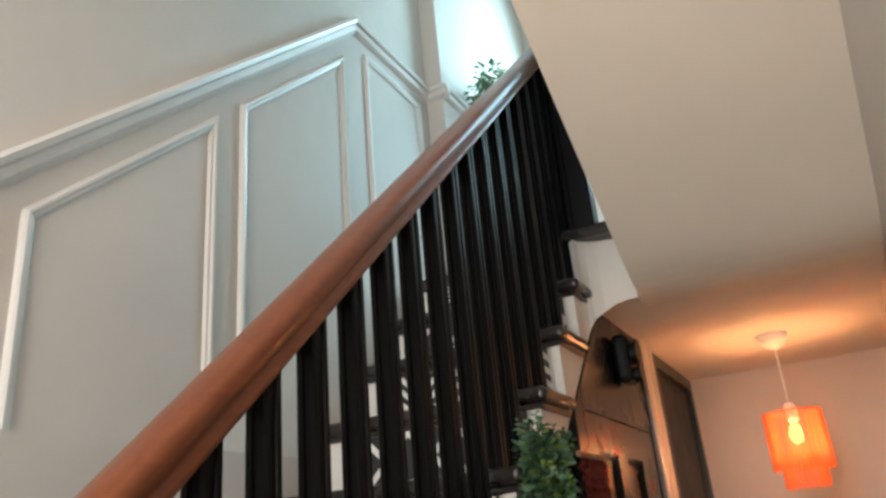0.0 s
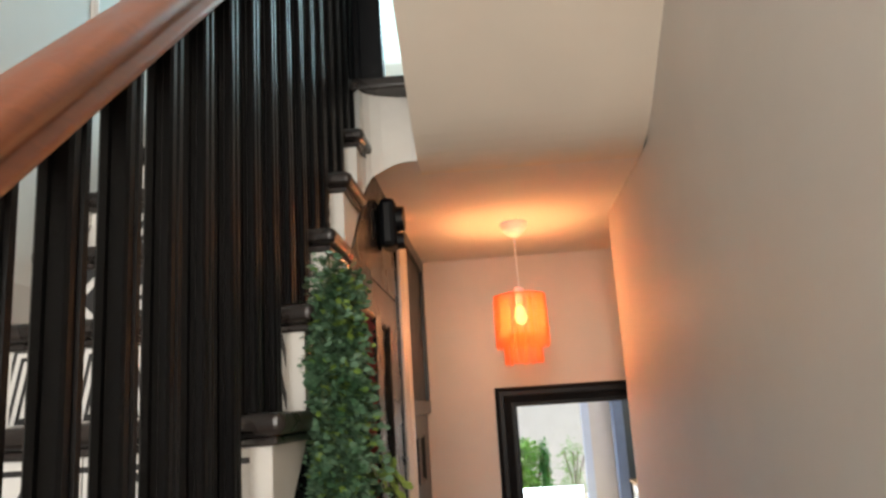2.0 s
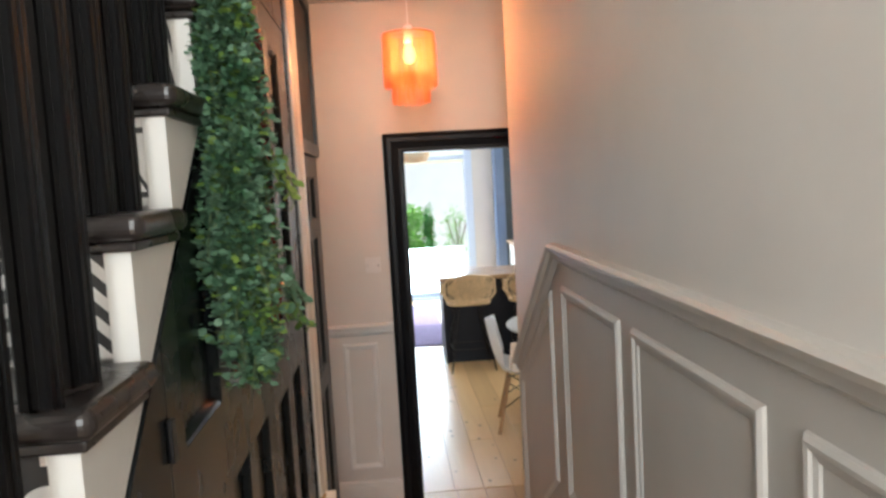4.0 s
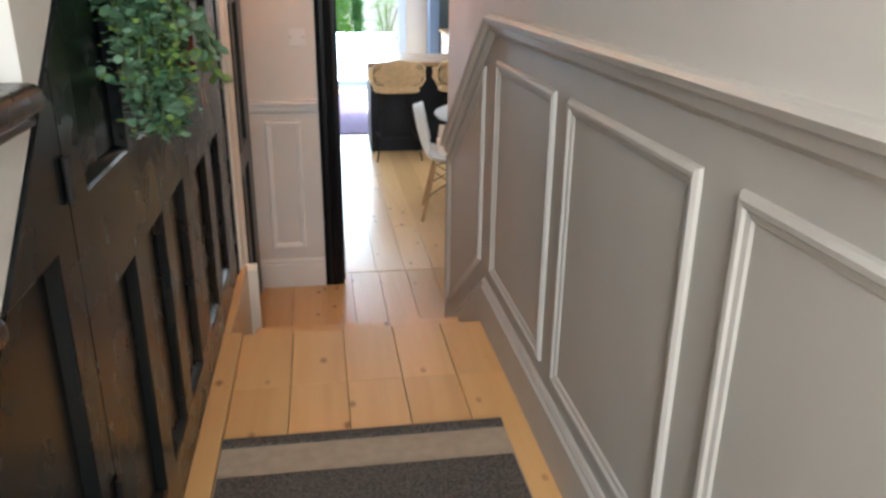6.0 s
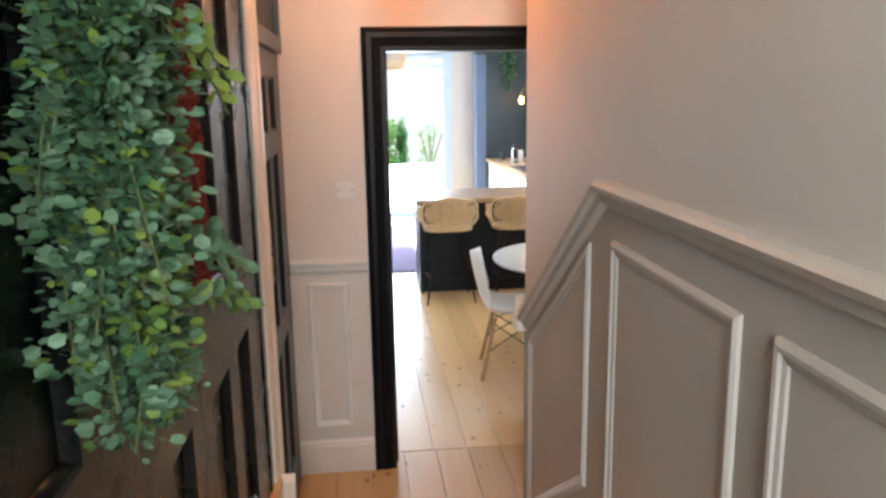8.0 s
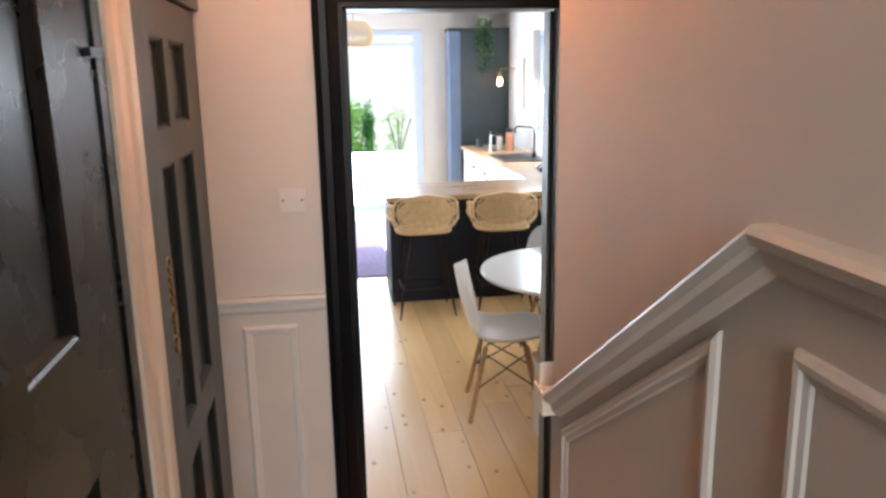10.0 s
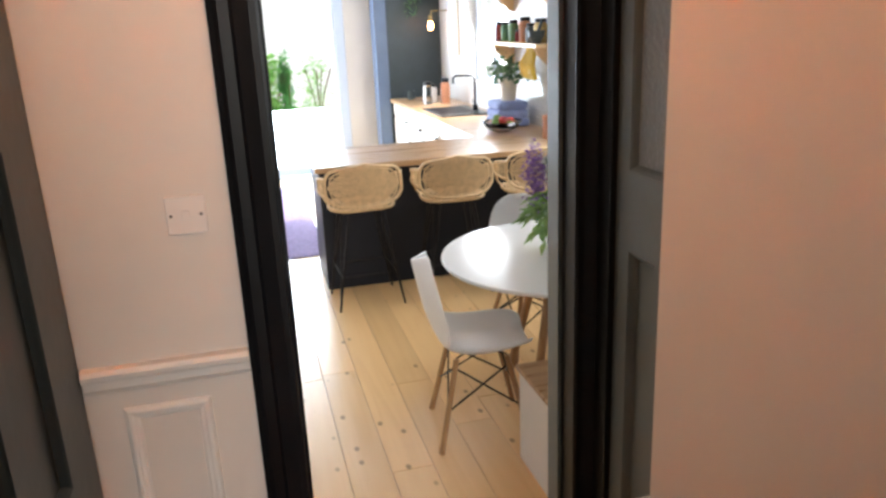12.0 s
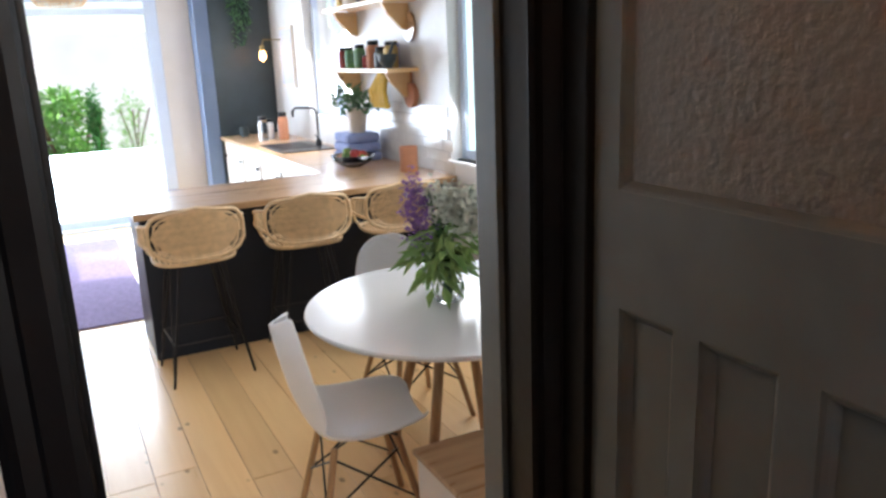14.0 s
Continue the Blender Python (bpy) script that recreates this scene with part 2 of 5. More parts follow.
def moulding(poly, to3, prof):
    """A picture-frame moulding round a polygon. prof: pairs of inset and height."""
    bm = bmesh.new()
    rings = []
    for ins, h in prof:
        rings.append([bm.verts.new(to3(u, v, h)) for u, v in offset_poly(poly, ins)])
    n = len(poly)
    for r, s in zip(rings, rings[1:]):
        for i in range(n):
            j = (i + 1) % n
            bm.faces.new((r[i], r[j], s[j], s[i]))
    return bm


PROF = ((0, 0), (0.003, 0.009), (0.009, 0.014), (0.016, 0.013), (0.019, 0.009), (0.027, 0.007), (0.033, 0.0))


def sweep(bm, path, prof, side=(0, 0, 1), close=True):
    """Sweeps a profile (across, up) along a path of points, mitred at the bends."""
    side = Vector(side)
    P = [Vector(p) for p in path]
    rings = []
    for i, p in enumerate(P):
        a = (P[i] - P[i - 1]).normalized() if i else (P[1] - P[0]).normalized()
        b = (P[i + 1] - P[i]).normalized() if i + 1 < len(P) else a
        t = (a + b).normalized()
        w = side.cross(t)
        w.normalize()
        u = t.cross(w).normalized()
        k = 1 / max(0.3, t.dot(a))
        if abs(side.z) > 0.5:
            rings.append([bm.verts.new(p + w * x * k + u * y) for x, y in prof])
        else:
            rings.append([bm.verts.new(p + w * x * k + side * y) for x, y in prof])
    for r, s in zip(rings, rings[1:]):
        for i in range(len(prof)):
            j = (i + 1) % len(prof)
            bm.faces.new((r[i], r[j], s[j], s[i]))
    if close:
        bm.faces.new(rings[0])
        bm.faces.new(rings[-1][::-1])


def tube(bm, path, r, seg=8):
    ring = [(math.cos(k * 2 * math.pi / seg) * r, math.sin(k * 2 * math.pi / seg) * r) for k in range(seg)]
    P = [Vector(p) for p in path]
    prev = None
    rings = []
    for i, p in enumerate(P):
        t = (P[min(i + 1, len(P) - 1)] - P[max(i - 1, 0)]).normalized()
        ref = Vector((0, 0, 1)) if abs(t.z) < 0.9 else Vector((1, 0, 0))
        w = t.cross(ref).normalized() if prev is None else (prev - t * prev.dot(t)).normalized()
        prev = w
        u = t.cross(w)
        rings.append([bm.verts.new(p + w * x + u * y) for x, y in ring])
    for a, b in zip(rings, rings[1:]):
        for i in range(seg):
            j = (i + 1) % seg
            bm.faces.new((a[i], a[j], b[j], b[i]))
    bm.faces.new(rings[0])
    bm.faces.new(rings[-1][::-1])


def lathe(bm, prof, seg=24, at=(0, 0, 0), cap=True):
    ax = Vector(at)
    rings = []
    for r, z in prof:
        rings.append([bm.verts.new(ax + Vector((r * math.cos(2 * math.pi * k / seg), r * math.sin(2 * math.pi * k / seg), z))) for k in range(seg)])
    for a, b in zip(rings, rings[1:]):
        for i in range(seg):
            j = (i + 1) % seg
            bm.faces.new((a[i], a[j], b[j], b[i]))
    if cap:
        bm.faces.new(rings[0])
        bm.faces.new(rings[-1][::-1])


M_SPINDLE = mat("black_satin_spindle", (0.0035, 0.0035, 0.004), 0.4, 0.3, 9, 0.1, 40, spec=0.12)


# ---- plan ----
LX, RX = -1.10, 0.575            # stair's left wall, hall's right wall
SX = -0.355                      # face of the panelling under the stair
F = 0.565                        # upper hall floor
LOWC = 2.87                      # ceiling of the lower hall
CREASE = -1.80                   # where the sloping soffit begins
SOFS = 0.66                      # its slope
RISE, RUN = 0.2145, 0.233        # main stair
NOSE1 = -4.345                   # front edge of the first tread
LAND = F + 12 * RISE
WELL = -0.19                     # left edge of the upper flight
TOPC = 5.75
WEND = -0.842                     # where the right wall ends
FRONT = -6.4
KL, KR, KB, KC = -1.3, 2.45, 7.6, 2.62    # kitchen: left, right, back walls, ceiling


def nose_y(k):
    return NOSE1 + (k - 1) * RUN


def tread_z(k):
    return F + k * RISE


def on_right(u, v, d):
    return Vector((RX - d, u, v))


def on_left(u, v, d):
    return Vector((LX + d, u, v))


def on_span(u, v, d):
    return Vector((SX + d, u, v))


def on_far(u, v, d):
    return Vector((u, -d, v))


# ---- setting: walls ----
structure(boxp("wall_right", RX, RX + 0.6, FRONT, WEND, 0 - 0.2, TOPC, M_WALL), "painted hall side wall in soft warm grey")
structure(boxp("wall_recess", 1.02, 1.175, WEND, 0, -0.2, LOWC + 0.2, M_WALL))
structure(boxp("wall_stair", LX - 0.2, LX, FRONT, -1.45, -0.2, TOPC, M_WALL), "painted stairwell wall in cool grey")
structure(boxp("wall_landing", LX - 0.2, LX + 0.09, -1.45, 0.0, -0.2, TOPC, M_WALL))
bm = bmesh.new()
add_box(bm, LX - 0.2, 0.05, 0, 0.16, -0.2, 4.1)
add_box(bm, 0.05, 0.87, 0, 0.16, 2.075, 4.1)
add_box(bm, 0.87, 2.6, 0, 0.16, -0.2, 4.1)
add_box(bm, LX - 0.2, -0.85, 0, 0.16, 4.1, TOPC)
add_box(bm, -0.85, 0.15, 0, 0.16, 5.4, TOPC)
add_box(bm, 0.15, 1.2, 0, 0.16, 4.1, TOPC)
structure(link("wall_far", bm, M_WALL), "painted end wall of the hall")
bm = bmesh.new()
add_box(bm, LX - 0.2, -0.45, FRONT - 0.2, FRONT, -0.2, TOPC)
add_box(bm, 0.45, RX + 0.6, FRONT - 0.2, FRONT, -0.2, TOPC)
add_box(bm, -0.45, 0.45, FRONT - 0.2, FRONT, 2.9, TOPC)
add_box(bm, -0.45, 0.45, FRONT - 0.2, FRONT, -0.2, 1.3)
structure(link("wall_front", bm, M_WALL))
# wall behind the panelling under the stair and round the left door
structure(boxp("wall_cupboard", SX - 0.9, SX - 0.72, -3.6, 0, -0.2, 2.4, M_WALL))
# ceilings
bm = bmesh.new()
add_box(bm, SX - 0.3, 1.175, CREASE + 0.16, 0, LOWC, LAND - 0.03)
add_box(bm, SX - 0.3, WELL, CREASE, CREASE + 0.16, LOWC, LAND - 0.03)
add_box(bm, RX, 1.175, CREASE, CREASE + 0.16, LOWC, LAND - 0.03)
structure(link("ceiling_low", bm, M_CEIL), "matt white ceiling over the lower hall")
bm = bmesh.new()
ye = -4.7
zt = LOWC + SOFS * (CREASE - ye)
soft = []
for i in range(9):
    q = i / 8
    soft.append((CREASE + 0.16 * (1 - q) ** 2 - 0.16 * q * q, LOWC + 0.16 * SOFS * q * q))
slab(bm, soft[::-1] + [(CREASE + 0.16, LAND - 0.03), (ye, zt + 0.30), (ye, zt)], lambda u, v, d: Vector((d, u, v)), WELL, RX)
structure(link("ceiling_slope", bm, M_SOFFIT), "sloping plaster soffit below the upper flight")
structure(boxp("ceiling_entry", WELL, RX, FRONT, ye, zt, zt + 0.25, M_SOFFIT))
structure(boxp("ceiling_top", LX - 0.2, RX + 0.6, FRONT - 0.2, 0.16, TOPC, TOPC + 0.2, M_CEIL))

# ---- setting: floors ----
structure(boxp("floor_upper", LX, RX, FRONT, -1.70, -0.2, F - 0.03, M_PINE))
structure(boxp("floor_lower", SX - 0.9, 1.1, -1.70, 0.16, -0.25, -0.025, M_PINE))
structure(boxp("floor_kitchen", KL - 0.2, KR + 0.2, 0.16, KB + 0.2, -0.25, -0.025, M_PALE))
structure(boxp("landing_floor", LX, 0.575, -1.76, 0, LAND - 0.03, LAND, M_BLACK))

# ---- kitchen shell ----
structure(boxp("wall_kitchen_left", KL - 0.2, KL, 0.16, KB, -0.2, KC + 0.2, M_WALL))
bm = bmesh.new()
add_box(bm, KR, KR + 0.25, 0.16, 2.3, -0.2, KC + 0.2)
add_box(bm, KR, KR + 0.25, 3.3, 5.0, -0.2, KC + 0.2)
add_box(bm, KR, KR + 0.25, 2.3, 3.3, -0.2, 1.0)
add_box(bm, KR, KR + 0.25, 2.3, 3.3, 2.2, KC + 0.2)
add_box(bm, KR, KR + 0.25, 6.2, KB, -0.2, KC + 0.2)
add_box(bm, KR, KR + 0.25, 5.0, 6.2, -0.2, 1.15)
add_box(bm, KR, KR + 0.25, 5.0, 6.2, 2.3, KC + 0.2)
structure(link("wall_kitchen_right", bm, M_WHITE))
bm = bmesh.new()
add_box(bm, KL - 0.2, -0.6, KB, KB + 0.22, -0.2, KC + 0.2)
add_box(bm, 1.34, KR + 0.25, KB, KB + 0.22, -0.2, KC + 0.2)
add_box(bm, -0.6, 1.34, KB, KB + 0.22, 2.4, KC + 0.2)
structure(link("wall_kitchen_back", bm, M_WALL))
structure(boxp("ceiling_kitchen", KL - 0.2, KR + 0.25, 0.16, KB + 0.22, KC, KC + 0.2, M_CEIL))

# ---- garden ----
M_STONE = mat("pale_paving", (0.52, 0.49, 0.44), 0.8, 0.15, 3, 0.4, 20)
M_RENDER = mat("white_render", (0.80, 0.79, 0.76), 0.85, 0.06, 2, 0.3, 15)
structure(boxp("ground", -60, 60, KB + 0.22, 90, -0.35, -0.12, M_STONE), "pale stone paving of the sunny garden")
structure(boxp("garden_wall", -9, 12, 15, 15.25, -0.15, 2.3, M_RENDER), "white rendered garden wall")


def leaf_mesh(bm, c, d, size, wide=0.5, fold=0.15):
    """One pointed leaf at c, pointing along d."""
    d = Vector(d).normalized()
    s = d.cross(Vector((0, 0, 1)) if abs(d.z) < 0.9 else Vector((1, 0, 0))).normalized()
    n = s.cross(d)
    a = bm.verts.new(c)
    b = bm.verts.new(Vector(c) + d * size * 0.5 + s * size * wide * 0.5 + n * size * fold)
    e = bm.verts.new(Vector(c) + d * size * 0.5 - s * size * wide * 0.5 + n * size * fold)
    m = bm.verts.new(Vector(c) + d * size * 0.5)
    t = bm.verts.new(Vector(c) + d * size)
    for f in ((a, m, b), (b, m, t), (a, e, m), (m, e, t)):
        bm.faces.new(f)


def leafy(rng, bm, centre, spread, n, size, wide=0.6, droop=0.2):
    for _ in range(n):
        p = Vector([rng.gauss(0, 1) for _ in range(3)])
        p = p / max(1.0, p.length / 1.6)
        c = Vector((centre[0] + p.x * spread[0], centre[1] + p.y * spread[1], centre[2] + p.z * spread[2]))
        d = Vector((p.x + rng.uniform(-0.8, 0.8), p.y + rng.uniform(-0.8, 0.8), p.z * 0.5 - droop + rng.uniform(-0.6, 0.6)))
        leaf_mesh(bm, c, d, size * rng.uniform(0.6, 1.25), wide)


def shrub(name, label, at, h, w, n, seed, size):
    rng = random.Random(seed)
    ob = thing(name, label, "plant", at=at)
    bm = bmesh.new()
    for i in range(7):
        a = rng.uniform(0, 6.28)
        r = w * 0.5
        tube(bm, [(0, 0, 0), (math.cos(a) * r * 0.4, math.sin(a) * r * 0.4, h * 0.45), (math.cos(a) * r, math.sin(a) * r, h * 0.85)], 0.012, 5)
    link("stem", bm, M_STEM, ob)
    bm = bmesh.new()
    for i in range(16):
        a, q = rng.uniform(0, 6.28), rng.uniform(0.2, 1)
        leafy(rng, bm, (math.cos(a) * w * 0.38 * q, math.sin(a) * w * 0.38 * q, h * rng.uniform(0.15, 0.95)), (w * 0.16, w * 0.16, h * 0.09), n // 16, size, 0.35)
    link("crown", bm, M_LEAF2, ob)
    return ob


shrub("garden_shrub", "bright green leafy shrub in the sunny garden", (0.36, 9.6, -0.12), 1.45, 0.75, 1500, 3, 0.15)
shrub("garden_cypress", "slim upright green conifer beside the shrub", (0.70, 9.35, -0.12), 1.45, 0.13, 1500, 4, 0.08)
shrub("garden_bush", "low pale green bush by the garden wall", (1.55, 13.5, -0.12), 1.25, 0.6, 500, 5, 0.10)

# ---- main stair ----
M_TREAD = mat("black_tread_paint", (0.026, 0.020, 0.018), 0.28, 0.35, 10, 0.2, 30)
M_PLASTER = mat("white_string_paint", (0.74, 0.72, 0.68), 0.45, 0.08, 7, 0.35, 14)
stair = thing("staircase", "black-painted staircase with patterned riser tiles and a white side string", "staircase")


def string_low(y):
    return 1.68 + 0.92 * (y + 3.04)


def tread_prof(depth, th):
    pts = [(0.012, 0), (0.0, th * 0.3), (0.0, th * 0.7), (0.012, th)]
    return pts


for k in range(1, 12):
    y0, z1 = nose_y(k), tread_z(k)
    bm = bmesh.new()
    add_box(bm, LX + 0.001, -0.333, y0, y0 + RUN + 0.028, z1 - 0.04, z1, 0.017, 4)
    add_box(bm, LX + 0.004, -0.349, y0 + 0.018, y0 + RUN + 0.02, z1 - 0.056, z1 - 0.041, 0.004)
    link("tread", bm, M_TREAD, stair)
bm = bmesh.new()
add_box(bm, LX + 0.001, -0.40, nose_y(12), nose_y(12) + 0.2, LAND - 0.035, LAND + 0.004, 0.012)
add_box(bm, -0.40, WELL + 0.006, -1.895, -1.60, LAND - 0.038, LAND + 0.004, 0.012)
link("landing_nosing", bm, M_TREAD, stair)
for k in range(1, 13):
    y0 = nose_y(k) + 0.028
    boxp("riser_board", LX + 0.001, -0.361, y0 + 0.008, y0 + 0.03, tread_z(k - 1), tread_z(k) - 0.041, M_PLASTER, stair)
for k in range(1, 12):
    a, b = nose_y(k) + 0.028, nose_y(k + 1) + 0.028
    top = tread_z(k) - 0.0565
    bm = bmesh.new()
    slab(bm, [(a, max(string_low(a), F)), (b, max(string_low(b), F)), (b, top), (a, top)], lambda u, v, d: Vector((d, u, v)), -0.40, -0.3605)
    link("string_board", bm, M_PLASTER, stair)
# upper string turning into the ceiling
pts = [(-0.36, -1.90), (-0.352, -1.87), (-0.335, -1.85), (-0.30, -1.83), (-0.265, -1.818), (-0.225, -1.806), (WELL, -1.795)]
bm = bmesh.new()
rows = []
for i, (x, y) in enumerate(pts):
    s = i / (len(pts) - 1)
    zb = string_low(-1.90) * (1 - s) ** 2 + (LOWC + 0.002) * (1 - (1 - s) ** 2)
    rows.append([bm.verts.new(p) for p in ((x, y, zb), (x, y, LAND - 0.04), (-0.40, y + 0.05, LAND - 0.04), (-0.40, y + 0.05, zb))])
for a, b in zip(rows, rows[1:]):
    for i in range(4):
        j = (i + 1) % 4
        bm.faces.new((a[i], a[j], b[j], b[i]))
bm.faces.new(rows[0])
bm.faces.new(rows[-1][::-1])
link("curved_string", bm, M_PLASTER, stair, "curved white plaster under the landing")


def baluster_mesh():
    """A fluted square spindle, 1 m long, to be cut to length by its height."""
    bm = bmesh.new()
    w = 0.0195
    sec = [(-w, -w + 0.004), (-w + 0.004, -w), (-0.006, -w), (-0.004, -w + 0.004), (0.004, -w + 0.004), (0.006, -w), (w - 0.004, -w), (w, -w + 0.004),
           (w, -0.006), (w - 0.004, -0.004), (w - 0.004, 0.004), (w, 0.006), (w, w - 0.004), (w - 0.004, w), (-w + 0.004, w), (-w, w - 0.004)]
    a = [bm.verts.new((x, y, 0)) for x, y in sec]
    b = [bm.verts.new((x, y, 1)) for x, y in sec]
    for i in range(len(sec)):
        j = (i + 1) % len(sec)
        bm.faces.new((a[i], a[j], b[j], b[i]))
    bm.faces.new(a[::-1])
    bm.faces.new(b)
    me = bpy.data.meshes.new("baluster")
    bm.to_mesh(me)
    bm.free()
    me.materials.append(M_SPINDLE)
    return me


def rail_top(y):
    return 2.70 + 0.92 * (y + 3.239)


balustrade = thing("balustrade", "black fluted spindles below a polished mahogany handrail", "balustrade")
BAL = baluster_mesh()
for k in range(1, 12):
    for off in (0.032, 0.1485):
        y = nose_y(k) + off
        b = new("baluster", BAL)
        b.parent = balustrade
        b.matrix_world = Matrix.Translation((-0.40, y, tread_z(k))) @ Matrix.Diagonal((1, 1, rail_top(y) - 0.062 - tread_z(k), 1))
prof = [(-0.030, -0.085), (0.030, -0.085), (0.031, -0.070), (0.024, -0.062), (0.024, -0.055), (0.036, -0.045), (0.041, -0.028), (0.038, -0.012), (0.026, -0.003),
        (0.0, 0.0), (-0.026, -0.003), (-0.038, -0.012), (-0.041, -0.028), (-0.036, -0.045), (-0.024, -0.055), (-0.024, -0.062), (-0.031, -0.070)]
bm = bmesh.new()
prof = [(x * 0.92, y * 0.78) for x, y in prof]
sweep(bm, [(-0.40, -4.45, rail_top(-4.45))] + [(-0.40, y, rail_top(y)) for y in (-4.0, -3.0, -2.1, -1.83)] , prof)
link("handrail", bm, M_RAIL, balustrade, "polished red mahogany handrail", smooth=True)


def newel(parent, x, y, z0, z1):
    bm = bmesh.new()
    add_box(bm, x - 0.04, x + 0.04, y - 0.04, y + 0.04, z0, z1, 0.006)
    add_box(bm, x - 0.05, x + 0.05, y - 0.05, y + 0.05, z1, z1 + 0.03, 0.01)
    link("newel_post", bm, M_BLACK, parent)


newel(balustrade, -0.40, -4.47, F, 1.80)
newel(balustrade, -0.40, -1.79, LAND, rail_top(-1.79) - 0.10)
upper = thing("upper_balustrade", "black spindles and newel of the upper flight", "balustrade")
newel(upper, -0.325, -1.80, LAND + 0.005, LAND + 1.05)
for i in range(14):
    y = -1.98 - i * 0.12
    b = new("baluster", BAL)
    b.parent = upper
    b.matrix_world = Matrix.Translation((WELL + 0.05, y, LOWC + SOFS * (CREASE - y) + 0.2)) @ Matrix.Diagonal((1, 1, 0.92, 1))
bm = bmesh.new()
slab(bm, [(-1.76, LAND - 0.06), (-1.84, LAND - 0.06), (-4.6, LAND - 0.06 + 2.76 * 0.70), (-4.6, LAND + 0.18 + 2.76 * 0.70), (-1.84, LAND + 0.16), (-1.76, LAND + 0.1)],
     lambda u, v, d: Vector((d, u, v)), WELL + 0.03, WELL + 0.07)
link("upper_string", bm, M_BLACK, upper)

# ---- landing window ----
lw = thing("landing_window", "white framed obscure glass window on the stair landing", "window")
bm = bmesh.new()
for a in ((-0.85, -0.80, 4.1, 5.4), (0.10, 0.15, 4.1, 5.4), (-0.80, 0.10, 4.1, 4.15), (-0.80, 0.10, 5.35, 5.4)):
    add_box(bm, a[0], a[1], 0.03, 0.08, a[2], a[3], 0.004)
link("frame", bm, M_WHITE, lw)
# opaque pane; the daylight behind it is put in as emission
M_OBSC_GLOW = mat("obscure_glass_glow", (0.80, 0.95, 0.97), 0.5, 0.02)
M_OBSC_GLOW.node_tree.nodes["Principled BSDF"].inputs["Emission Color"].default_value = (0.72, 0.93, 0.97, 1)
M_OBSC_GLOW.node_tree.nodes["Principled BSDF"].inputs["Emission Strength"].default_value = 0.4
boxp("pane", -0.80, 0.10, 0.05, 0.056, 4.15, 5.35, M_OBSC_GLOW, lw)

# ---- panelling under the stair ----
spandrel = thing("understair_panelling", "dark charcoal painted cupboard doors and panelling under the stair", "panelling")


def under(u, v):
    return string_low(u) - 0.006 - v


def framed(name, y0, y1, z0, z1, holes, to3, material, parent, f=None, back=0.022, label=""):
    """A leaf with recessed panels: a raised frame of strips before a thinner board, with a bead round each panel."""
    ob = thing(name, label, "door") if parent is None else None
    fr = None
    us = sorted({y0, y1, *[h[0] for h in holes], *[h[1] for h in holes]})
    for a, b in zip(us, us[1:]):
        vs = [(z0, z1)]
        for h in holes:
            if h[0] < b - 1e-6 and h[1] > a + 1e-6:
                vs = [p for q in vs for p in ((q[0], min(q[1], h[2])), (max(q[0], h[3]), q[1])) if p[1] - p[0] > 1e-5 and p[0] >= z0 and p[1] <= z1]
        for v0, v1 in vs:
            poly = [(a, v0), (b, v0), (b, v1), (a, v1)]
            if f:
                poly = clip(poly, f)
            if len(poly) > 2:
                bm = bmesh.new()
                slab(bm, poly, to3, -back, 0)
                kind = "stile" if (v0, v1) == (z0, z1) else "rail"
                if parent is None:
                    link(kind, bm, material, ob)
                elif fr is None:
                    fr = link(name, bm, material, parent)
                else:
                    link(kind, bm, material, fr)
    base = fr if parent is not None else ob
    for h in holes:
        poly = [(h[0], h[2]), (h[1], h[2]), (h[1], h[3]), (h[0], h[3])]
        if f:
            poly = clip(poly, lambda u, v: f(u, v) - 0.002)
        if len(poly) < 3:
            continue
        bm = bmesh.new()
        slab(bm, poly, to3, -back - 0.008, -back + 0.003)
        link("panel", bm, material, base)
        bm = moulding(poly, to3, ((0, -0.001), (0.006, -0.004), (0.012, -0.010), (0.018, -back + 0.004)))
        link("bead", bm, material, base)
    return ob or fr


framed("side_panel", -4.45, -3.075, F + 0.0, 3, [(-4.1, -3.62, F + 0.13, 1.0), (-3.50, -3.15, F + 0.13, 1.40)], on_span, M_CHAR, spandrel, under)
framed("cupboard_door", -3.07, -2.095, F + 0.01, 3, [(-2.97, -2.754, F + 0.13, 1.25), (-2.66, -2.47, F + 0.13, 1.25), (-2.38, -2.18, F + 0.13, 1.25),
                                                     (-2.98, -2.70, 1.44, 3), (-2.60, -2.18, 1.44, 3)], on_span, M_CHAR, spandrel, under)
framed("cupboard_door", -2.09, -1.225, F + 0.01, 3, [(-1.99, -1.775, F + 0.13, 1.22), (-1.66, -1.452, F + 0.13, 1.22), (-1.99, -1.775, 1.45, 2.36), (-1.66, -1.452, 1.45, 2.36)],
       on_span, M_CHAR, spandrel, lambda u, v: min(under(u, v), 2.475 - v))
framed("over_panel", -2.09, -1.225, 2.481, LOWC, [], on_span, M_CHAR, spandrel, under)
boxp("end_stile", -0.372, SX + 0.006, -1.22, -1.17, -0.0, LOWC - 0.001, M_CHAR, spandrel)
boxp("latch", SX + 0.001, SX + 0.012, -1.27, -1.19, 1.865, 1.88, M_STEEL, spandrel)
for z in (0.9, 1.45):
    boxp("hinge", SX + 0.001, SX + 0.010, -3.085, -3.06, z, z + 0.07, M_STEEL, spandrel, bev=0.003)
structure(boxp("spandrel_backing", SX - 0.06, SX - 0.034, -4.45, -1.18, -0.15, 1.2, M_CHAR))
bm = bmesh.new()
add_box(bm, SX, -0.291, -4.45, -1.76, -0.02, F + 0.014, 0.003)
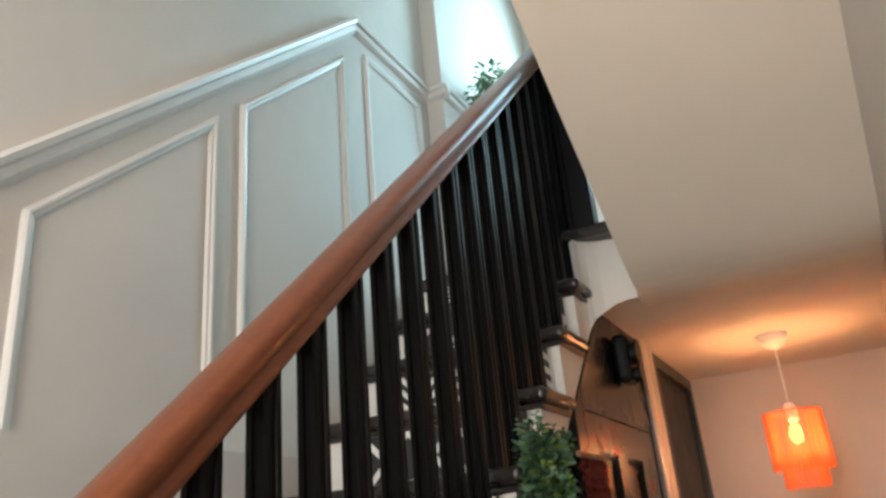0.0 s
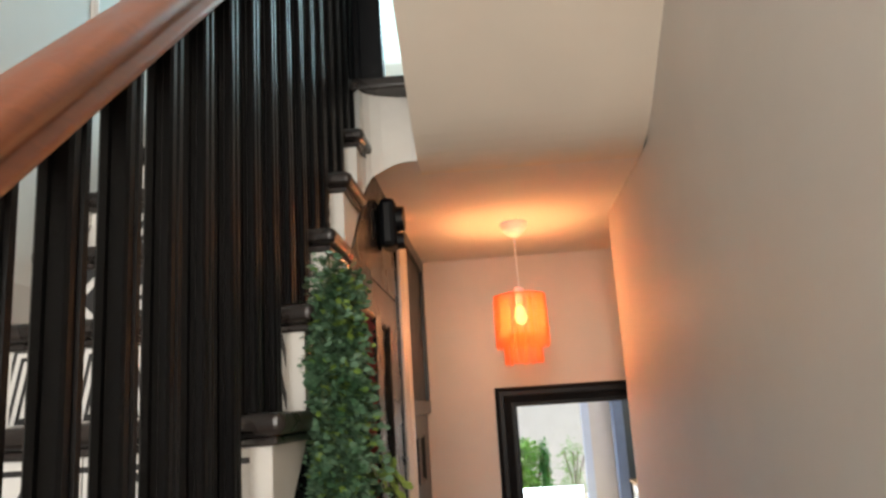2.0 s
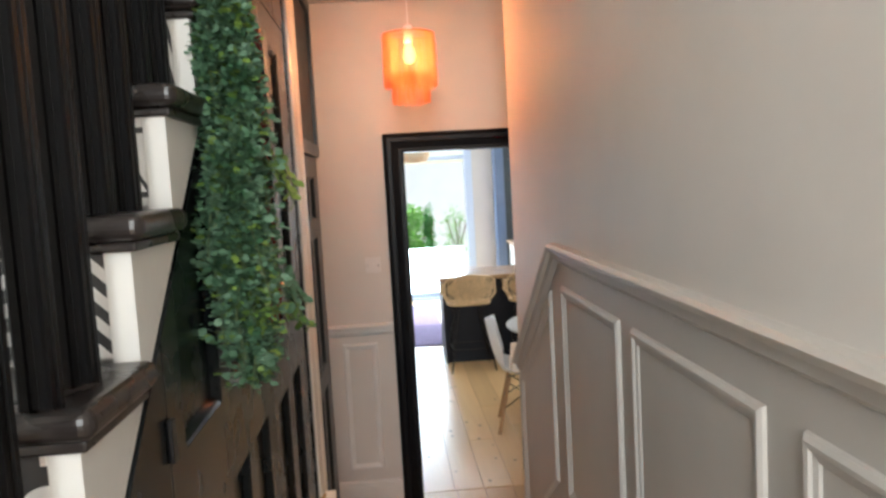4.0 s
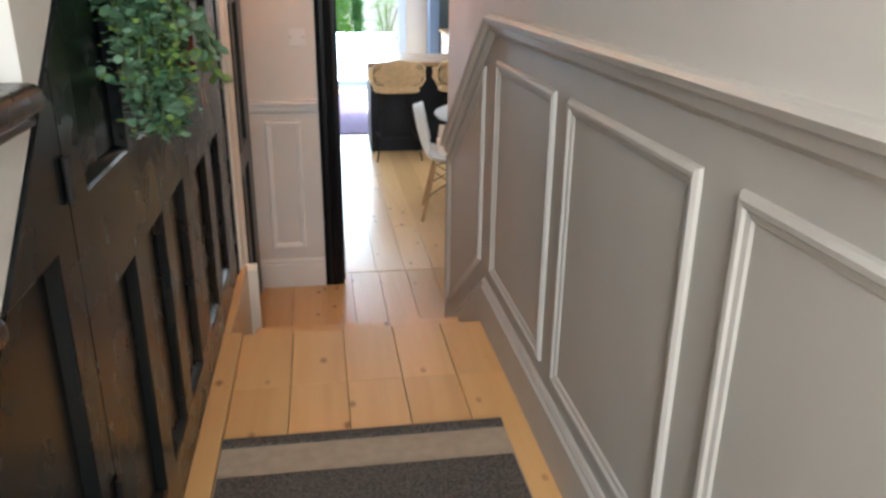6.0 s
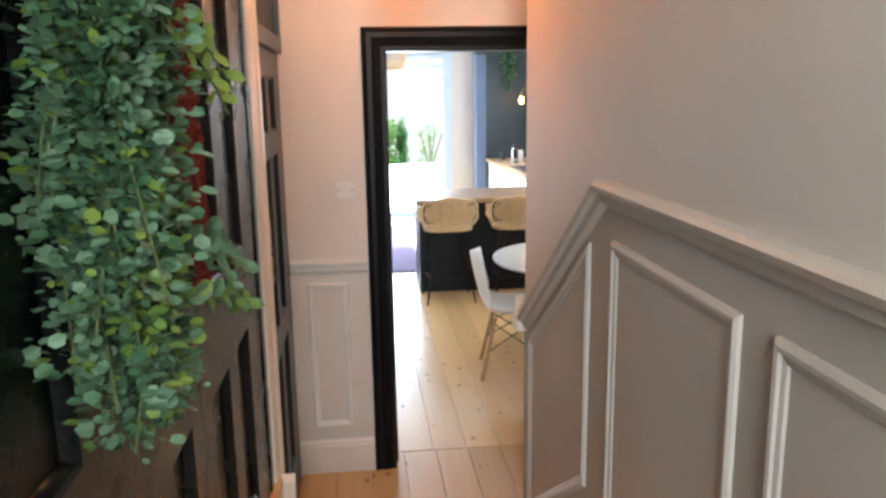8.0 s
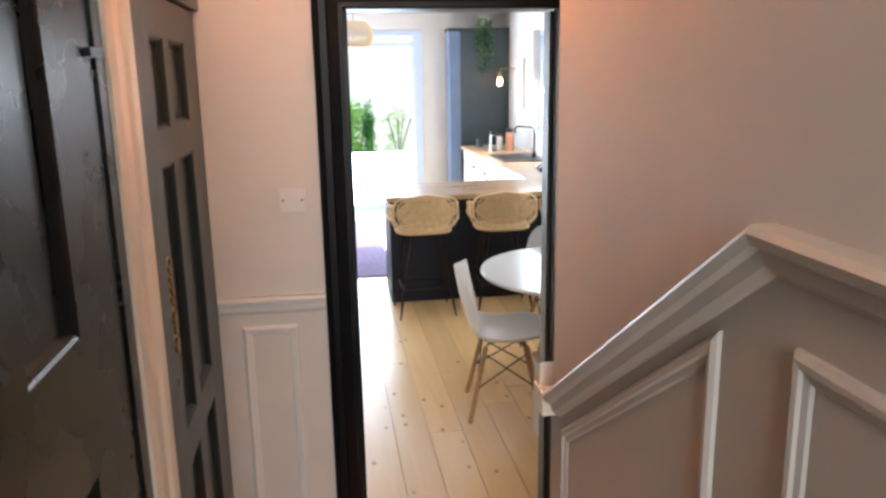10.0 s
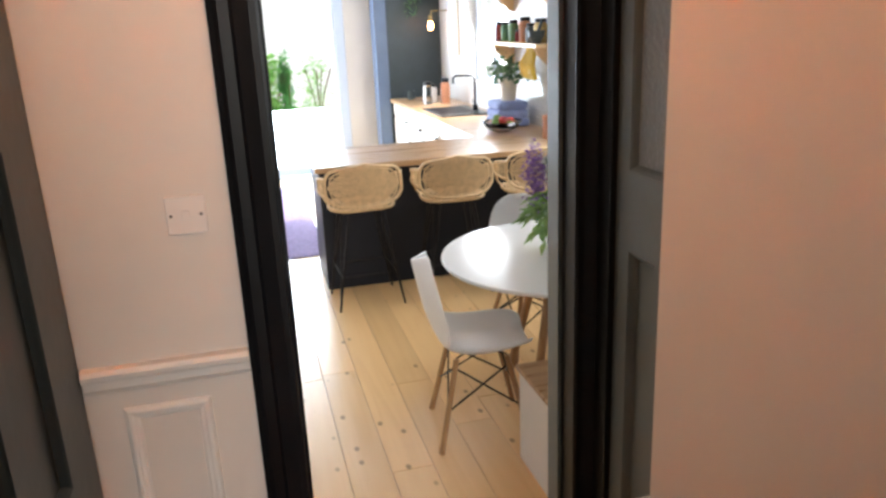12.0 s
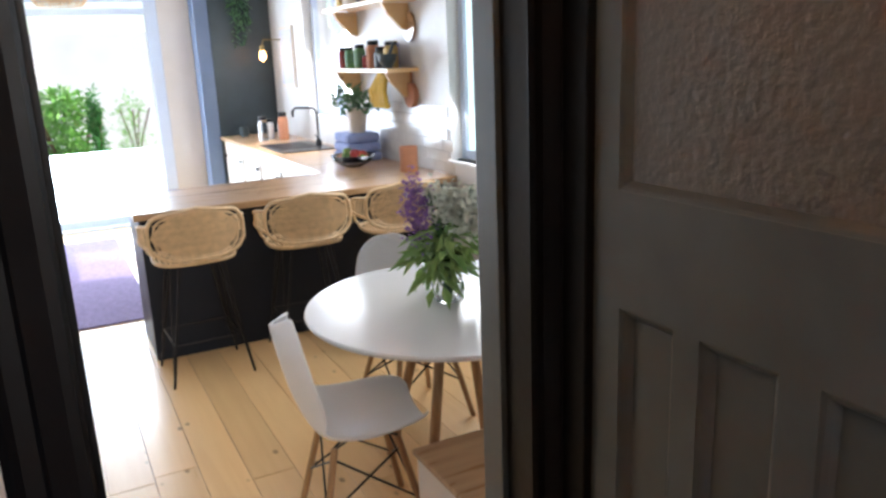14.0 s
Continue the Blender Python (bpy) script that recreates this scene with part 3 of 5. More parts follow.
add_box(bm, SX, -0.326, -1.76, -1.125, -0.02, F + 0.014, 0.003)
structure(link("hall_skirting_strip", bm, M_PINE), "waxed pine ledge along the foot of the panelling")

# ---- left door by the end wall ----
XL = -0.372


def on_ldoor(u, v, d):
    return Vector((XL + d, u, v))


ldoor = framed("side_door", -0.788, -0.012, 0.01, 2.03,
               [(u0, u1, v0, v1) for v0, v1 in ((0.2, 0.82), (0.925, 1.615), (1.705, 1.93)) for u0, u1 in ((-0.685, -0.525), (-0.45, -0.225))],
               on_ldoor, M_SDOOR, None, label="closed dark slate-painted panelled door with an ornate brass finger plate")
bm = bmesh.new()
add_box(bm, XL + 0.001, XL + 0.007, -0.782, -0.722, 1.17, 1.41, 0.004)
for i in range(9):
    tube(bm, [(XL + 0.006, -0.752 + 0.010 * (-1) ** i, 1.29 + i * 0.013), (XL + 0.013, -0.752 + 0.010 * (-1) ** i, 1.29 + i * 0.013)], 0.008, 8)
for z, r in ((1.185, 0.020), (1.225, 0.012), (1.255, 0.016)):
    tube(bm, [(XL + 0.006, -0.752, z), (XL + 0.014, -0.752, z)], r, 12)
link("finger_plate", bm, M_BRASS, ldoor, "aged brass finger plate")
bm = bmesh.new()
tube(bm, [(XL + 0.001, -0.75, 1.085), (XL + 0.006, -0.75, 1.085)], 0.010, 12)
link("keyhole_cover", bm, M_SDOOR, ldoor)
frame_l = thing("overdoor_panel", "dark slate panel between the side door and the ceiling", "door frame")
boxp("door_post", XL - 0.03, XL + 0.012, -0.962, -0.792, 0.0, 2.034, M_SDOOR, frame_l, bev=0.003)
boxp("door_head", XL - 0.02, XL + 0.02, -0.962, -0.004, 2.035, 2.10, M_SDOOR, frame_l, bev=0.004)
boxp("glazed_panel", XL - 0.02, XL, -0.85, -0.06, 2.10, LOWC - 0.06, M_BLACK, frame_l)
boxp("stile", XL - 0.02, XL + 0.018, -0.962, -0.85, 2.10, LOWC - 0.002, M_SDOOR, frame_l)
boxp("stile", XL - 0.02, XL + 0.018, -0.06, -0.004, 2.10, LOWC - 0.002, M_SDOOR, frame_l)
boxp("stile", XL - 0.02, XL + 0.018, -0.85, -0.06, LOWC - 0.06, LOWC - 0.002, M_SDOOR, frame_l)
bm = bmesh.new()
sweep(bm, [(-0.352, -0.965, 0), (-0.352, -0.965, LOWC - 0.001)], [(x, y) for x, y in ((0, -0.02), (0, 0.004), (0.006, 0.010), (0.02, 0.008), (0.03, 0.014), (0.075, 0.016), (0.085, 0.024), (0.10, 0.028), (0.115, 0.024), (0.125, 0.016), (0.180, 0.018), (0.203, 0.010), (0.203, -0.02))], (1, 0, 0))
structure(link("side_door_casing", bm, M_CREAM), "cream painted door casing")
bm = bmesh.new()
slab(bm, [(-1.124, 0.0), (-1.124, F - 0.01), (-1.10, F + 0.012), (-1.085, F), (-1.085, 0.0)], lambda u, v, d: Vector((d, u, v)), -0.334, -0.286)
structure(link("step_string", bm, M_CREAM), "cream painted end board beside the steps")

# ---- three steps ----
steps = thing("pine_steps", "three short waxed pine steps between the hall levels", "steps")
for i, (y, z) in enumerate(((-1.735, F), (-1.53, F * 2 / 3), (-1.33, F / 3))):
    boxp("tread", -0.29, RX - 0.022, y, y + 0.215 if i else y + 0.1, z - 0.035, z + (0.001 if i == 0 else 0), M_PINE, steps, bev=0.008) if i else None
    boxp("riser", -0.29, RX - 0.022, y + 0.03, y + 0.055, z - F / 3, z - 0.036, M_PINE, steps)

# ---- mouldings of the right wall ----
RAILP = [(0, 0), (0, 0.034), (0.010, 0.042), (0.024, 0.036), (0.030, 0.024), (0.050, 0.020), (0.060, 0.009), (0.066, 0)]
SKIRT = [(0, 0), (0, 0.010), (0.012, 0.018), (0.022, 0.014), (0.030, 0.022), (0.036, 0.022), (0.30, 0.022), (0.30, 0)]
bm = bmesh.new()
slab(bm, [(FRONT + 0.02, F + 0.1), (-1.738, F + 0.1), (WEND - 0.001, F + 0.1 - 0.70 * (WEND + 1.738)), (WEND - 0.001, 1.02), (-1.752, 1.62), (FRONT + 0.02, 1.62)], on_right, -0.002, 0.004)
structure(link("wall_panelling", bm, M_DADO), "taupe grey painted lower wall")
wains = thing("hall_wainscot", "painted grey dado rail, panel mouldings and skirting on the hall wall", "wainscot")
bm = bmesh.new()
sweep(bm, [(RX, FRONT + 0.02, 1.64), (RX, -1.752, 1.64), (RX, WEND - 0.04, 1.04), ], RAILP, (-1, 0, 0))
link("dado_rail", bm, M_PANEL, wains)
bm = bmesh.new()
sweep(bm, [(RX - 0.036, WEND - 0.0, 1.04), (RX + 0.40, WEND - 0.0, 1.04)], [(-x, y) for x, y in RAILP], (0, 1, 0))
link("dado_return", bm, M_CREAM, wains)
bm = bmesh.new()
add_box(bm, RX - 0.042, RX, WEND - 0.042, WEND + 0.042, 0.975, 1.04, 0.004)
link("rail_end_block", bm, M_CREAM, wains)
bm = bmesh.new()
sweep(bm, [(RX, FRONT + 0.02, F + 0.165), (RX, -1.738, F + 0.165), (RX, WEND, F + 0.165 - 0.70 * (WEND + 1.738))], SKIRT, (-1, 0, 0))
link("skirting", bm, M_PANEL, wains)
for poly in ([(-1.655, 0.765), (-0.95, 0.27), (-0.95, 0.975), (-1.655, 1.47)], [(-2.452, 0.775), (-1.825, 0.775), (-1.825, 1.506), (-2.452, 1.506)],
             [(-3.185, 0.775), (-2.552, 0.775), (-2.552, 1.506), (-3.185, 1.506)], [(-3.93, 0.775), (-3.295, 0.775), (-3.295, 1.506), (-3.93, 1.506)],
             [(-4.71, 0.775), (-4.08, 0.775), (-4.08, 1.506), (-4.71, 1.506)]):
    bm = moulding(poly, on_right, [(a * 1.3, b * 1.15) for a, b in PROF])
    link("panel_moulding", bm, M_PANEL, wains)
# ---- mouldings of the end wall ----
fw = thing("end_wall_wainscot", "off-white dado rail, panel moulding and skirting on the end wall", "wainscot")
bm = bmesh.new()
sweep(bm, [(-0.368, 0, 1.085), (-0.002, 0, 1.085)], [(-x, y * 0.8) for x, y in RAILP], (0, -1, 0))
link("dado_rail", bm, M_WHITE, fw)
bm = bmesh.new()
sweep(bm, [(-0.368, 0, 0.17), (-0.002, 0, 0.17)], [(-min(x, 0.169), y) for x, y in SKIRT], (0, -1, 0))
link("skirting", bm, M_WHITE, fw)
link("panel_moulding", moulding([(-0.295, 0.238), (-0.10, 0.238), (-0.10, 0.975), (-0.295, 0.975)], on_far, [(a, b * 0.8) for a, b in PROF]), M_WHITE, fw)
# ---- mouldings of the stairwell ----
sw = thing("stair_wainscot", "pale grey raking dado rail and panel mouldings on the stairwell wall", "wainscot")
bm = bmesh.new()
kz = 4.24
sweep(bm, [(LX, -4.9, kz - 0.919 * (4.9 - 2.126)), (LX, -2.126, kz), (LX, -1.45, kz)], [(-x, y) for x, y in RAILP], (1, 0, 0))
link("dado_rail", bm, M_WHITE, sw)
bm = bmesh.new()
sweep(bm, [(LX, -1.45, kz), (LX + 0.13, -1.45, kz)], [(-x, y) for x, y in RAILP], (0, -1, 0))
link("dado_rail", bm, M_WHITE, sw)
bm = bmesh.new()
sweep(bm, [(LX + 0.09, -1.48, kz), (LX + 0.09, -0.01, kz)], [(-x, y) for x, y in RAILP], (1, 0, 0))
link("dado_rail", bm, M_WHITE, sw)


def nose_line(y):
    return F + RISE + (y - NOSE1) * RISE / RUN


for a, b in ((-4.10, -3.545), (-3.444, -2.881), (-2.783, -2.192)):
    top = lambda y: kz - 0.225 - 0.919 * (-2.192 - y)
    bm = moulding([(a, nose_line(a) + 0.22), (b, nose_line(b) + 0.22), (b, top(b)), (a, top(a))], on_left, PROF)
    link("panel_moulding", bm, M_WHITE, sw)
link("panel_moulding", moulding([(-2.03, LAND + 0.25), (-1.54, LAND + 0.25), (-1.54, 4.12), (-2.03, 4.12)], on_left, PROF), M_WHITE, sw)
bm = bmesh.new()
slab(bm, [(-4.6, nose_line(-4.6) - 0.35), (-2.0, LAND - 0.3), (-2.0, LAND + 0.16), (-4.6, nose_line(-4.6) + 0.1)], on_left, 0, 0.018)
link("wall_string", bm, M_PLASTER, sw)

# ---- kitchen doorway ----
ARCH = [(0, 0), (0, 0.022), (-0.012, 0.026), (-0.022, 0.020), (-0.045, 0.020), (-0.052, 0.026), (-0.085, 0.016), (-0.100, 0.016), (-0.106, 0.006), (-0.106, 0)]
door_c = thing("kitchen_door_frame", "black gloss architrave and lining of the kitchen doorway", "door frame")
bm = bmesh.new()
sweep(bm, [(0, 0, -0.02), (0, 0, 2.146), (0.938, 0, 2.146), (0.938, 0, -0.02)], ARCH, (0, -1, 0))
link("architrave", bm, M_BLACK, door_c)
bm = bmesh.new()
add_box(bm, 0.05, 0.104, -0.001, 0.175, -0.02, 2.09)
add_box(bm, 0.845, 0.87, -0.001, 0.10, -0.02, 2.09)
add_box(bm, 0.104, 0.832, -0.001, 0.175, 2.042, 2.09)
add_box(bm, 0.104, 0.116, 0.05, 0.10, -0.02, 2.042)
link("lining", bm, M_BLACK, door_c)
# far part of the lining in a paler paint, for the light it reflects
boxp("door_stop", 0.832, 0.87, 0.1005, 0.175, -0.02, 2.041, M_DOOR, door_c, bev=0.002)
boxp("hinge_stile", 0.884, 0.912, -0.0935, -0.0275, 0.01, 2.03, M_BLACK, door_c, bev=0.003)
XR = 0.90


def on_leaf(u, v, d):
    return Vector((XR - d, u, v))


leaf = framed("kitchen_door", -0.80, -0.095, 0.01, 2.03,
              [(-0.71, -0.155, 1.452, 1.93), (-0.283, -0.162, 0.2, 1.258), (-0.47, -0.335, 0.2, 1.258), (-0.66, -0.53, 0.2, 1.258)], on_leaf, M_DOOR, None, label="open dark slate kitchen door with a textured glass pane and three lower panels")
M_TEX = mat("pebbled_glass", (0.12, 0.145, 0.155), 0.3, 0.1, 5, 1.0, 62)
bm = bmesh.new()
slab(bm, [(-0.705, 1.457), (-0.16, 1.457), (-0.16, 1.925), (-0.705, 1.925)], on_leaf, -0.018, -0.014)
link("pane", bm, M_TEX, leaf, "pebbled obscure glass pane")

# ---- light switch ----
sw1 = thing("light_switch", "white plastic light switch plate on the end wall", "light switch")
boxp("plate", -0.139, -0.053, -0.009, -0.0005, 1.375, 1.461, M_SWITCH, sw1, bev=0.002)
boxp("rocker", -0.104, -0.088, -0.013, -0.0095, 1.408, 1.428, M_SWITCH, sw1, bev=0.001)
for x in (-0.128, -0.064):
    bm = bmesh.new()
    tube(bm, [(x, -0.0092, 1.418), (x, -0.011, 1.418)], 0.0035, 10)
    link("screw", bm, M_STEEL, sw1)

# ---- pendant lamp ----
pend = thing("pendant_lamp", "lit ceiling pendant with a two-tier orange fringed shade", "pendant lamp", at=(0.148, -0.8, 0))
bm = bmesh.new()
lathe(bm, [(0.064, LOWC - 0.001), (0.064, LOWC - 0.012), (0.054, LOWC - 0.034), (0.034, LOWC - 0.056), (0.012, LOWC - 0.068)], 28)
link("ceiling_rose", bm, M_PLASTIC, pend, smooth=False)
bm = bmesh.new()
tube(bm, [(0, 0, LOWC - 0.03), (0, 0, 2.56)], 0.0035, 6)
link("cord", bm, M_PLASTIC, pend)
bm = bmesh.new()
lathe(bm, [(0.018, 2.57), (0.022, 2.55), (0.022, 2.50), (0.016, 2.49)], 14)
link("bulb_holder", bm, M_PLASTIC, pend)
M_BULB = emit("bulb_glow", (1.0, 0.55, 0.2), 3)
bm = bmesh.new()
lathe(bm, [(0.004, 2.40), (0.022, 2.41), (0.030, 2.435), (0.022, 2.47), (0.012, 2.49)], 16)
bulb = link("bulb", bm, M_BULB, pend, smooth=True)
for r, z in ((0.112, 2.532), (0.080, 2.35)):
    bm = bmesh.new()
    ring = [(math.cos(a * math.pi / 16) * r, math.sin(a * math.pi / 16) * r, z) for a in range(33)]
    tube(bm, ring, 0.004, 6)
    tube(bm, [(-r, 0, z), (r, 0, z)], 0.002, 5)
    tube(bm, [(0, -r, z), (0, r, z)], 0.002, 5)
    link("shade_ring", bm, M_FRINGE, pend)
rng = random.Random(5)
for r, z1, z0, n, nm in ((0.112, 2.535, 2.300, 96, "upper_fringe"), (0.080, 2.36, 2.228, 66, "lower_fringe")):
    bm = bmesh.new()
    for i in range(n):
        a = 2 * math.pi * (i + rng.uniform(-0.25, 0.25)) / n
        da = 2 * math.pi / n * 0.27
        zb = z0 + rng.uniform(-0.006, 0.008)
        rr = r + rng.uniform(-0.002, 0.002)
        q = [(math.cos(a - da) * rr, math.sin(a - da) * rr), (math.cos(a) * (rr + 0.004), math.sin(a) * (rr + 0.004)), (math.cos(a + da) * rr, math.sin(a + da) * rr), (math.cos(a) * (rr - 0.003), math.sin(a) * (rr - 0.003))]
        t = [bm.verts.new((x, y, z1)) for x, y in q]
        u = [bm.verts.new((x * 1.03, y * 1.03, zb)) for x, y in q]
        for k in range(4):
            bm.faces.new((t[k], t[(k + 1) % 4], u[(k + 1) % 4], u[k]))
        bm.faces.new(u)
    link(nm, bm, M_FRINGE, pend)


# ---- hanging greenery by the stair ----
garland = thing("hanging_eucalyptus", "long trailing artificial eucalyptus hanging down the stair panelling", "hanging plant", at=(SX + 0.045, -2.64, 0))
rng = random.Random(11)


def round_leaf(bm, c, d, n, size):
    """A rounded leaf of six sides, a little cupped."""
    d, n = Vector(d).normalized(), Vector(n)
    s = d.cross(n).normalized()
    n = s.cross(d)
    c = Vector(c)
    ring = [bm.verts.new(c + d * size * (0.5 - 0.5 * math.cos(a)) + s * size * 0.42 * math.sin(a) + n * size * 0.08 * abs(math.sin(a))) for a in [k * math.pi / 3 for k in range(6)]]
    m = bm.verts.new(c + d * size * 0.5)
    for i in range(6):
        bm.faces.new((ring[i], ring[(i + 1) % 6], m))


bl, bf, bs, bd = bmesh.new(), bmesh.new(), bmesh.new(), bmesh.new()
for i in range(40):
    y0 = rng.uniform(-0.118, 0.065)
    x0 = rng.uniform(-0.02, 0.055)
    top = 2.36 + rng.uniform(-0.16, 0.03) - 0.6 * max(0, i - 30) / 14
    low = 1.47 + (abs(y0 + 0.02) * 1.9 if i % 3 else 0.0) + rng.uniform(0, 0.22) * (i % 4 > 0)
    low = min(low, top - 0.25)
    P = [Vector((x0 * 0.3, y0 * 0.3 - 0.01, top))]
    N = 13
    for s_ in range(1, N + 1):
        f = s_ / N
        P.append(Vector((x0 * (0.3 + f) + 0.02 * math.sin(f * 5 + i) , y0 * (0.12 + 1.0 * f) + 0.015 * math.sin(f * 7 + i * 2), top + (low - top) * f)))
    tube(bs, P, 0.0014, 4)
    M = int((top - low) / 0.009)
    hue = rng.random()
    for s_ in range(M):
        f = s_ / M * N
        a = P[int(f)].lerp(P[min(int(f) + 1, N)], f - int(f))
        for q in range(5):
            ang = s_ * 1.9 + q * math.pi * 0.4 + rng.uniform(-0.6, 0.6)
            d = Vector((math.cos(ang), math.sin(ang), rng.uniform(-0.5, 0.5)))
            nn = Vector((rng.uniform(-0.4, 1), rng.uniform(-0.6, 0.2), rng.uniform(0.2, 1)))
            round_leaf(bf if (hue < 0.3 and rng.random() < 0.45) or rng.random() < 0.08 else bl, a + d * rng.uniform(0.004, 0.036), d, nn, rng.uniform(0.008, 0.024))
for i in range(150):
    f = (i + rng.random()) / 150
    z = 2.34 - 0.86 * f
    c = Vector((rng.uniform(0.0, 0.05), rng.uniform(-0.105, 0.10) * (0.35 + 0.75 * min(1, 1.6 * f)) * (1 if f < 0.85 else 0.5), z))
    r = rng.uniform(0.014, 0.032)
    # a quarter of the clumps take yellow-green leaves as painted highlights
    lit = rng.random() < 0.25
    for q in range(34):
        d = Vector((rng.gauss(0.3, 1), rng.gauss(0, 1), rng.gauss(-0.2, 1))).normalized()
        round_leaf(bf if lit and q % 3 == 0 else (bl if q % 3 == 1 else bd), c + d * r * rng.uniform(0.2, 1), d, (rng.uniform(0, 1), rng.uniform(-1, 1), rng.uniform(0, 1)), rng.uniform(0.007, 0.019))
for i in range(7):
    z = rng.uniform(1.5, 2.1)
    P = [Vector((0.03, 0.05, z + 0.08)), Vector((0.08, 0.14, z + 0.06)), Vector((0.10, 0.20 + 0.03 * i, z - 0.02))]
    tube(bs, P, 0.002, 4)
    for s_ in range(20):
        f = s_ / 20 * 2
        a = P[int(f)].lerp(P[min(int(f) + 1, 2)], f - int(f))
        ang = s_ * 2.2
        round_leaf(bf if i % 2 else bl, a, (math.cos(ang), 0.4, math.sin(ang)), (1, -0.3, 0.5), rng.uniform(0.018, 0.034))
M_SPRIG = mat("green_sprig", (0.10, 0.14, 0.06), 0.6)
stems = link("stem", bs, M_SPRIG, garland)
tagged(stems, kind="stuff")
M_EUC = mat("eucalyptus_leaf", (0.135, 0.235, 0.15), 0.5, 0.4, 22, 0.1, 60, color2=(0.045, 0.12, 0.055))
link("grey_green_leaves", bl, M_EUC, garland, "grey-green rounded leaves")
# darker copy of the leaf: shade inside the hanging mass, put into colour
link("deep_green_leaves", bd, mat("shaded_eucalyptus_leaf", (0.06, 0.12, 0.065), 0.5, 0.5, 22, 0.1, 60, color2=(0.03, 0.075, 0.03)), garland, "small fill leaves with the shade of the depth in their colour")
link("yellow_green_leaves", bf, M_LEAF2, garland, "yellow-green young and lit leaves")

macrame = thing("macrame_hanging", "dark red knotted cord wall hanging with a long fringe", "wall hanging", at=(SX + 0.03, -2.17, 0))
bm = bmesh.new()
for i in range(12):
    y0 = -0.10 + 0.2 * i / 11
    path = []
    for s in range(22):
        z = 2.32 - s * 0.026
        path.append((0.008 * (-1) ** (s + i), y0 * (1 - 0.1 * s / 22) + 0.013 * (1 if (s // 2 + i) % 2 else -1), z))
    tube(bm, path, 0.0055, 5)
link("knotted_net", bm, M_RED, macrame)
bm = bmesh.new()
for i in range(34):
    y0 = -0.09 + 0.18 * i / 33
    tube(bm, [(rng.uniform(-0.01, 0.01), y0, 1.78), (rng.uniform(-0.012, 0.015), y0 + rng.uniform(-0.01, 0.01), 1.65), (rng.uniform(-0.012, 0.02), y0 * 0.9, 1.52 + rng.uniform(-0.03, 0.04))], 0.0045, 5)
link("fringe", bm, M_RED, macrame)
bm = bmesh.new()
tube(bm, [(0, -0.13, 2.33), (0, 0.13, 2.33)], 0.009, 8)
link("rod", bm, M_OAK, macrame)

bell = thing("black_wall_ornament", "black ornate wall hanging under the curved string", "ornament", at=(SX + 0.002, -1.58, 2.70))
bm = bmesh.new()
add_box(bm, 0, 0.06, -0.06, 0.06, -0.08, 0.10, 0.02)
link("body", bm, M_BLACK, bell)
for z in (0.03, -0.05):
    bm = bmesh.new()
    tube(bm, [(0.06, 0, z), (0.085, 0, z)], 0.045 if z > 0 else 0.03, 16)
    link("boss", bm, M_BLACK, bell)

lplant = thing("landing_plant", "tall bushy green pot plant on the landing", "pot plant", at=(-0.86, -1.12, LAND))
bm = bmesh.new()
lathe(bm, [(0.08, 0), (0.11, 0.25), (0.12, 0.27), (0.10, 0.27), (0.09, 0.24)], 20)
link("pot", bm, M_PLASTIC, lplant)
bm = bmesh.new()
for i in range(7):
    a = i * 0.9
    tube(bm, [(0, 0, 0.2), (math.cos(a) * 0.03, math.sin(a) * 0.03, 0.8), (math.cos(a) * 0.08, math.sin(a) * 0.08, 1.2)], 0.005, 5)
link("stem", bm, M_STEM, lplant)
bm = bmesh.new()
for i in range(20):
    a = rng.uniform(0, 6.28)
    leafy(rng, bm, (math.cos(a) * 0.08, math.sin(a) * 0.08, rng.uniform(1.08, 1.27)), (0.03, 0.03, 0.035), 22, 0.038, 0.6)
link("leaves", bm, M_LEAF, lplant)

M_GREEN = mat("sunny_foliage", (0.34, 0.62, 0.16), 0.5, 0.3, 6, color2=(0.16, 0.42, 0.08))
M_CONIFER = mat("conifer_green", (0.10, 0.36, 0.08), 0.6, 0.3, 6, color2=(0.05, 0.22, 0.05))
for o in bpy.data.objects:
    if o.name.startswith("crown"):
        o.data.materials[0] = M_CONIFER if o.parent.name.startswith("garden_cypress") else M_GREEN

# ---- hall mat ----
dm = thing("doormat", "dark speckled hall runner with a pale fabric binding", "mat", at=(0.085, 0, F))
bm = bmesh.new()
add_box(bm, -0.373, 0.395, -4.3, -2.44, 0.0, 0.008)
link("binding", bm, M_BIND, dm)
bm = bmesh.new()
add_box(bm, -0.368, 0.388, -4.2, -2.575, 0.0082, 0.016)
link("pile", bm, M_MAT, dm)
boxp("edge_strip", -0.373, 0.395, -2.439, -2.40, 0.0, 0.014, M_MAT, dm, bev=0.003)

# ---- kitchen fixed units ----
pen = thing("breakfast_bar", "black painted breakfast bar base", "kitchen island")
boxp("front_panel", 0.506, KR - 0.002, 3.375, 3.40, 0.0, 0.858, M_NAVY, pen)
boxp("end_panel", 0.506, 0.53, 3.401, 3.93, 0.0, 0.858, M_NAVY, pen)
boxp("body", 0.532, KR - 0.002, 3.402, 3.93, 0.0, 0.857, M_NAVY, pen)
wt = thing("bar_worktop", "oak worktop of the breakfast bar", "worktop")
boxp("top", 0.468, KR - 0.002, 3.225, 3.985, 0.86, 0.90, M_TOP, wt, bev=0.004)
wt2 = thing("side_worktop", "oak worktop along the kitchen wall", "worktop")
